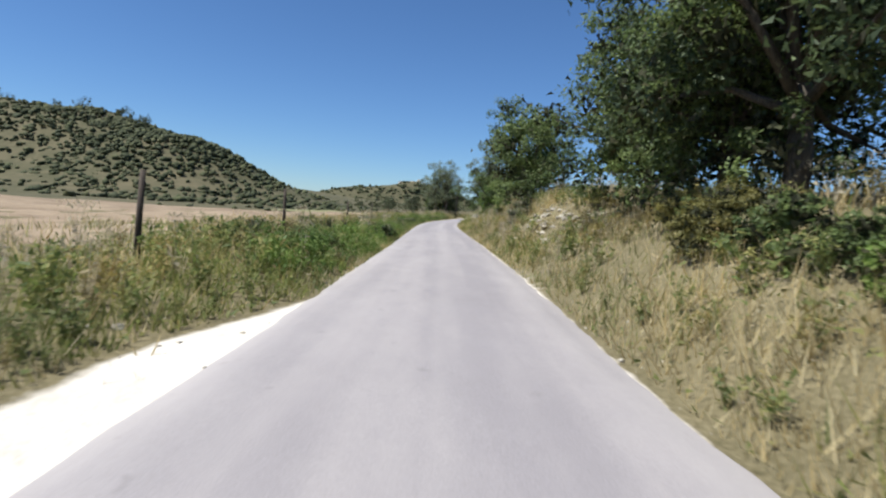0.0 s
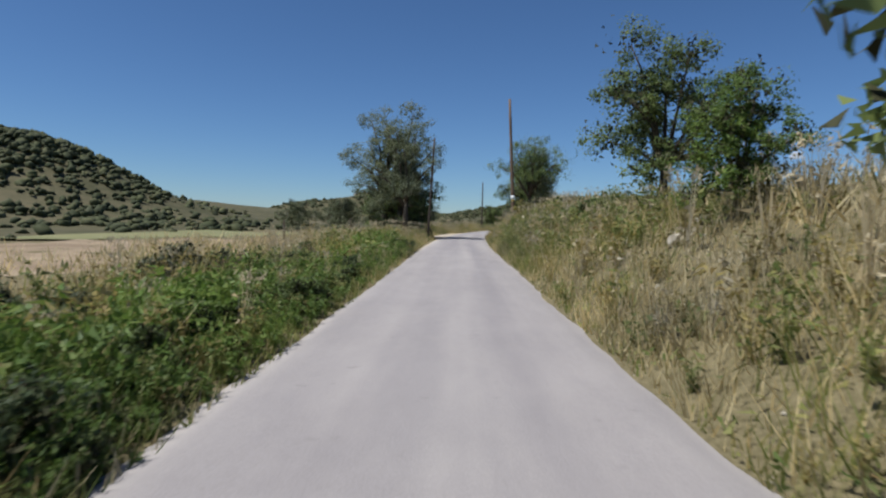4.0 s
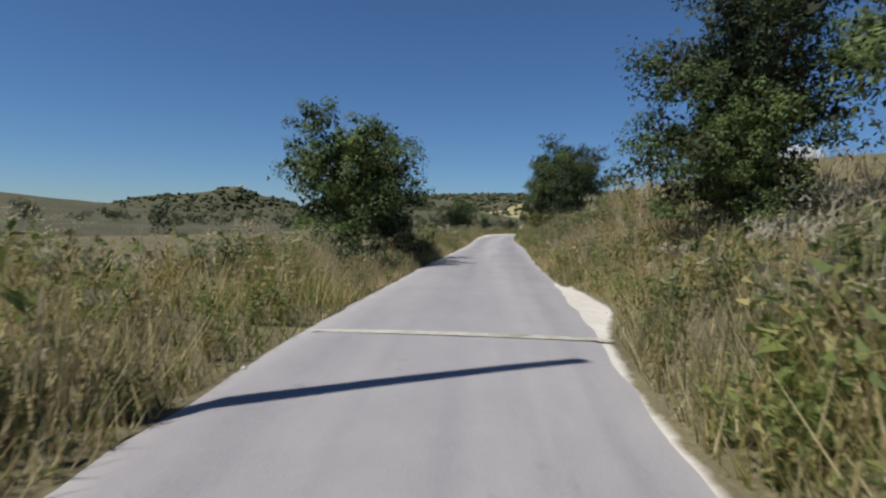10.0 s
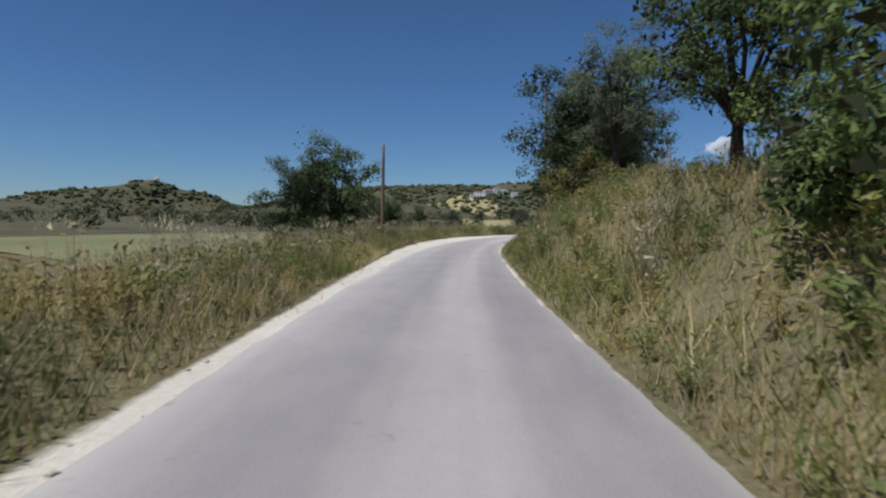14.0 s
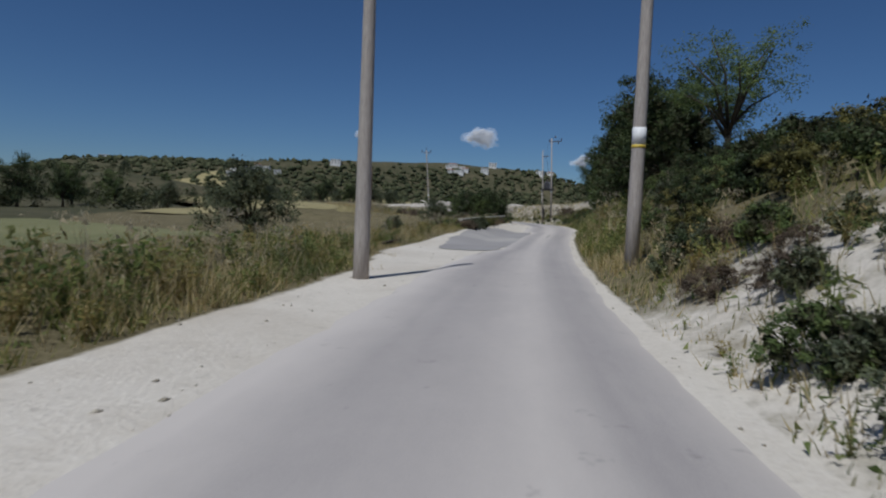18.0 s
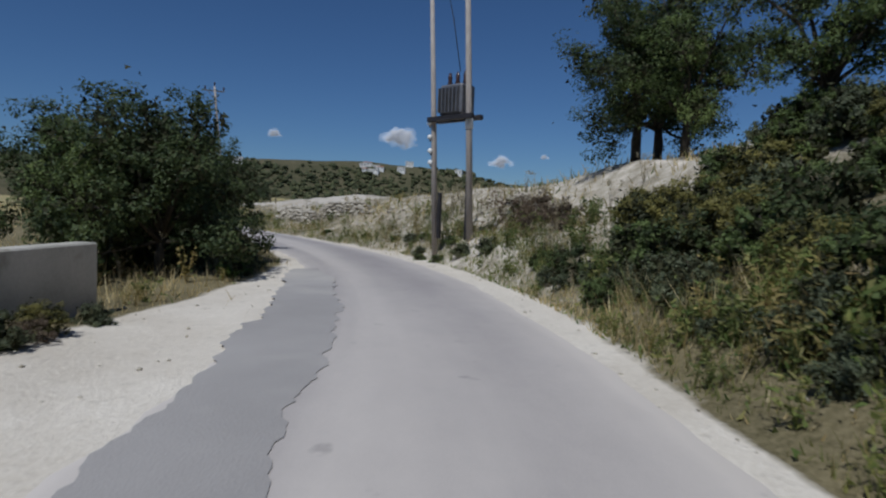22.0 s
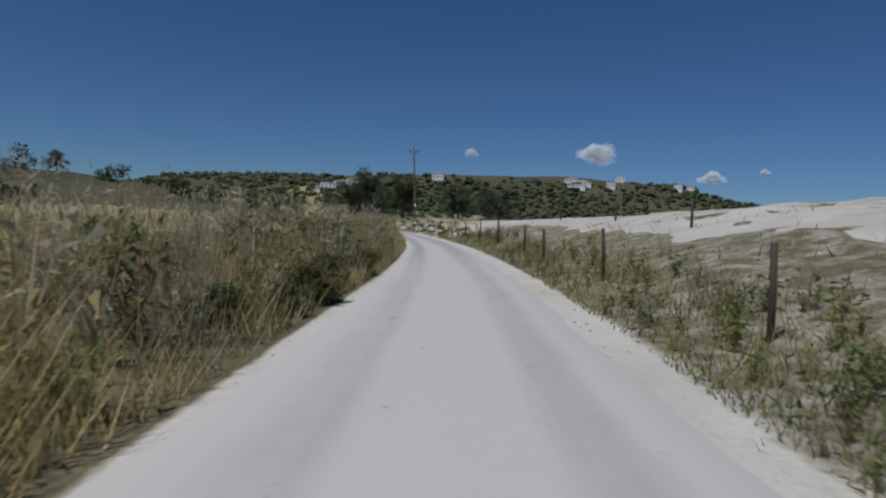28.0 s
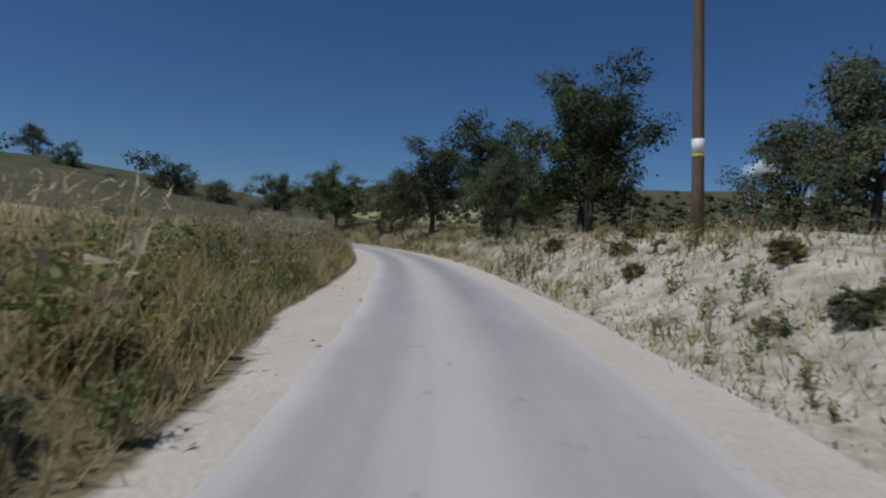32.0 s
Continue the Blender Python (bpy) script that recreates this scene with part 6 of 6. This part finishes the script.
def grow(side, n_near, n_far, seed):
    rng = np.random.default_rng(seed)
    hk, gk = (GRASS_H_R, GREEN_R) if side > 0 else (GRASS_H_L, GREEN_L)
    dry, green, heads, leaves = [], [], [], []
    for n, d0, d1, pw, wid in ((n_near, -0.08, 2.9, 1.6, 0.0155), (n_far, 2.6, 10.0, 1.4, 0.04)):
        t, d, base, clump = verge_points(rng, n, side, d0, d1, pw)
        grow_in = np.clip(0.5 + d / 1.1, 0.4, 1.0)
        h = hk(t) * grow_in * rng.uniform(0.45, 1.2, len(t)) * np.clip(1 + 0.5 * clump, 0.35, 1.7)
        patch = wobble(base[:, 0], base[:, 1], 0.7, 9.0) * 0.6
        is_green = rng.uniform(0, 1, len(t)) < gk(t) + patch - 0.15 * np.clip(d - 1, 0, 2)
        w = wid * rng.uniform(0.7, 1.5, len(t))
        for sel, out in ((is_green, green), (~is_green, dry)):
            out.append(blades(base[sel], h[sel] * np.where(is_green[sel], 0.85, 1.0), w[sel], rng.uniform(0.12, 0.85, sel.sum()), rng))
        tall = (~is_green) & (rng.uniform(0, 1, len(t)) < 0.10) & (hk(t) > 0.4) & (d > 0.4)
        hb, hh = base[tall], h[tall] * 1.15 + 0.1
        for k in range(5):
            off = rng.normal(size=(len(hb), 3)) * (0.05, 0.05, 0.03)
            c = hb + off + np.column_stack([0 * hh, 0 * hh, hh - 0.03 * k])
            heads.append(cards(c, np.tile((0.3, 0.2, 0.9), (len(hb), 1)) + rng.normal(size=(len(hb), 3)) * 0.3, np.full(len(hb), 0.045), np.full(len(hb), 0.016), rng))
    t, d, base, clump = verge_points(rng, 60000, side, -1.1, 0.0)
    tuft = (clump + 0.5 * d > 0.55) & (np.where(side > 0, CHALK_R(t), CHALK_L(t)) > -d + 0.1)
    m = tuft.sum()
    dry.append(blades(base[tuft], rng.uniform(0.05, 0.2, m), rng.uniform(0.008, 0.016, m), rng.uniform(0.3, 1.0, m), rng))
    t, d, base, clump = verge_points(rng, int(n_near * 0.5), side, -0.1, 3.6, 1.2)
    sel = rng.uniform(0, 1, len(t)) < gk(t) + 0.25 * wobble(base[:, 0], base[:, 1], 0.8, 3.0)
    base, t, d = base[sel], t[sel], d[sel]
    hh = hk(t) * np.clip(0.3 + d / 1.4, 0.2, 1) * rng.uniform(0.05, 0.75, len(t))
    leaves.append(cards(base + np.column_stack([0 * hh, 0 * hh, hh + 0.02]), rng.normal(size=(len(t), 3)) * 0.5 + (0, 0, 0.8), rng.uniform(0.05, 0.14, len(t)), rng.uniform(0.02, 0.05, len(t)), rng))
    for key, label, mat, stock in (("dry_grass", "dry straw-coloured grass on the verge", STRAW, dry), ("green_grass", "fresh green grass on the verge", FRESH, green),
                                   ("oat_heads", "pale seed heads of wild oats", OAT, heads), ("weeds", "low broad-leaved green weeds on the verge", WEED, leaves)):
        v, f = join(stock)
        tagged(new(key, np_mesh(key, v, f, mat)), label, "grass", kind="stuff")


grow(-1, 330000, 90000, 11)
grow(1, 330000, 80000, 12)


def weed_shape(seed, leaves, stems, leaf, spread, heads):
    """One weed of unit height: leaning stems with leaves up their length."""
    rng = np.random.default_rng(seed)
    a = rng.uniform(0, math.tau, stems)
    lean = rng.uniform(0.15, 1.0, stems) * spread
    k = rng.integers(0, stems, leaves)
    f = rng.uniform(0.0, 1.0, leaves) ** 0.75
    top = rng.uniform(0.6, 1.0, stems)[k]
    c = np.column_stack([np.cos(a[k]) * lean[k] * f ** 1.3, np.sin(a[k]) * lean[k] * f ** 1.3, f * top]) + rng.normal(size=(leaves, 3)) * (0.06, 0.06, 0.03)
    v, q = cards(c, rng.normal(size=(leaves, 3)) * 0.5 + (0, 0, 0.7), leaf * rng.uniform(0.6, 1.5, leaves), leaf * rng.uniform(0.3, 0.6, leaves), rng)
    st = []
    for j in range(stems):
        d = np.array((-math.sin(a[j]), math.cos(a[j]), 0)) * 0.01
        tip = np.array((math.cos(a[j]) * lean[j], math.sin(a[j]) * lean[j], top.max()))
        st += [-d, d, tip]
        for h in range(heads):
            p = tip + (rng.normal() * 0.03, rng.normal() * 0.03, 0.05 - 0.035 * h)
            e, w = rng.normal(size=3) * 0.018 + (0, 0, 0.024), np.array((0.009, 0.007, 0))
            st += [p - e + w, p - e - w, p + e]
    v = np.concatenate([v, np.array(st)])
    return v.reshape(-1, 3, 3)


def weed_bed(name, label, shapes, material, side, n, d0, d1, power, amount, height, seed):
    """Weeds of the given shapes strewn along a verge."""
    rng = np.random.default_rng(seed)
    t, d, base, clump = verge_points(rng, n, side, d0, d1, power)
    hk = GRASS_H_R if side > 0 else GRASS_H_L
    keep = rng.uniform(0, 1, len(t)) < amount(t) * (0.8 + 0.7 * wobble(base[:, 0], base[:, 1], 0.4, seed))
    t, d, base, clump = t[keep], d[keep], base[keep], clump[keep]
    h = height * (0.25 + hk(t)) * np.clip(0.5 + d / 1.2, 0.42, 1.15) * rng.uniform(0.6, 1.25, len(t))
    out = []
    pick = rng.integers(0, len(shapes), len(t))
    for k, shape in enumerate(shapes):
        sel = pick == k
        m = sel.sum()
        turn = rng.uniform(0, math.tau, m)
        c, sn = np.cos(turn)[:, None, None], np.sin(turn)[:, None, None]
        x, y, z = shape[None, ..., 0], shape[None, ..., 1], shape[None, ..., 2]
        wide = (h[sel] * rng.uniform(0.8, 1.2, m))[:, None, None]
        p = np.stack([(x * c - y * sn) * wide, (x * sn + y * c) * wide, z * h[sel][:, None, None] + 0 * wide], -1) + base[sel][:, None, None, :]
        out.append(p.reshape(-1, 3))
    v = np.concatenate(out)
    return tagged(new(name, np_mesh(name, v, np.arange(len(v)).reshape(-1, 3), material)), label, "weeds", kind="stuff")


BUSHY = [weed_shape(k, 95, 8, 0.14, 0.5, 0) for k in range(6)]
FEATHER = [weed_shape(20 + k, 80, 9, 0.11, 0.55, 0) for k in range(5)]
STALKS = [weed_shape(40 + k, 16, 12, 0.12, 0.35, 4) for k in range(6)]
YELLOWED = leafy("yellowed_weed_leaves", [(0.2, 0.175, 0.055), (0.3, 0.25, 0.09), (0.38, 0.32, 0.14), (0.24, 0.165, 0.075)], 0.65, 0.4)
for side, gk in ((-1, GREEN_L), (1, GREEN_R)):
    weed_bed("green_weeds", "tall leafy green weeds thick along the verge", BUSHY, WEED, side, 9800, 0.02, 3.2, 1.4, lambda t: 0.12 + 0.88 * gk(t), 0.85, 50 + side)
    weed_bed("yellow_weeds", "yellowing feathery weeds along the verge", FEATHER, YELLOWED, side, 7500, 0.0, 4.2, 1.2, lambda t: 0.8 - 0.35 * gk(t), 0.85, 60 + side)
    weed_bed("dry_stalks", "tall bleached dry stalks with seed heads", STALKS, OAT, side, 5000, 0.25, 5.0, 1.0, lambda t: 0.85 - 0.7 * gk(t), 1.1, 70 + side)

weed_bed("green_weeds", "lush low green weeds under the hedge", BUSHY, LEAF_BRIGHT, -1, 26000, 0.02, 1.5, 1.2, lambda t: np.where((t > 0.5) & (t < 5.5), 1.0, 0.0), 0.75, 81)

# pebbles on the shoulders
rng = np.random.default_rng(31)
n = 5200
pt = rng.uniform(-1, 34, n)
ps = rng.choice((-1, 1), n)
span = np.where(ps > 0, CHALK_R(pt), CHALK_L(pt)) + 0.5
pu = ps * (np.where(ps > 0, EDGE_R(pt), EDGE_L(pt)) + rng.uniform(-0.15, 1, n) * span)
pxy = road_xy(pt, pu)
pz = near_height(pt, pu, pxy[:, 0], pxy[:, 1])
octa = np.array([(1, 0, 0), (0, 1, 0), (-1, 0, 0), (0, -1, 0), (0, 0, .7), (0, 0, -.5)], float)
of = np.array([(0, 1, 4), (1, 2, 4), (2, 3, 4), (3, 0, 4), (1, 0, 5), (2, 1, 5), (3, 2, 5), (0, 3, 5)])
sz = 0.008 + 0.03 * rng.uniform(0, 1, n) ** 3
pv = octa[None] * (1 + 0.3 * rng.normal(size=(n, 6, 1))) * sz[:, None, None] + np.column_stack([pxy, pz + 0.004])[:, None]
pf = of[None] + 6 * np.arange(n)[:, None, None]
tagged(new("pebbles", np_mesh("pebbles", pv.reshape(-1, 3), pf.reshape(-1, 3), CHALKSTONE)), "loose pale chalk pebbles on the shoulders", "pebbles", kind="stuff")
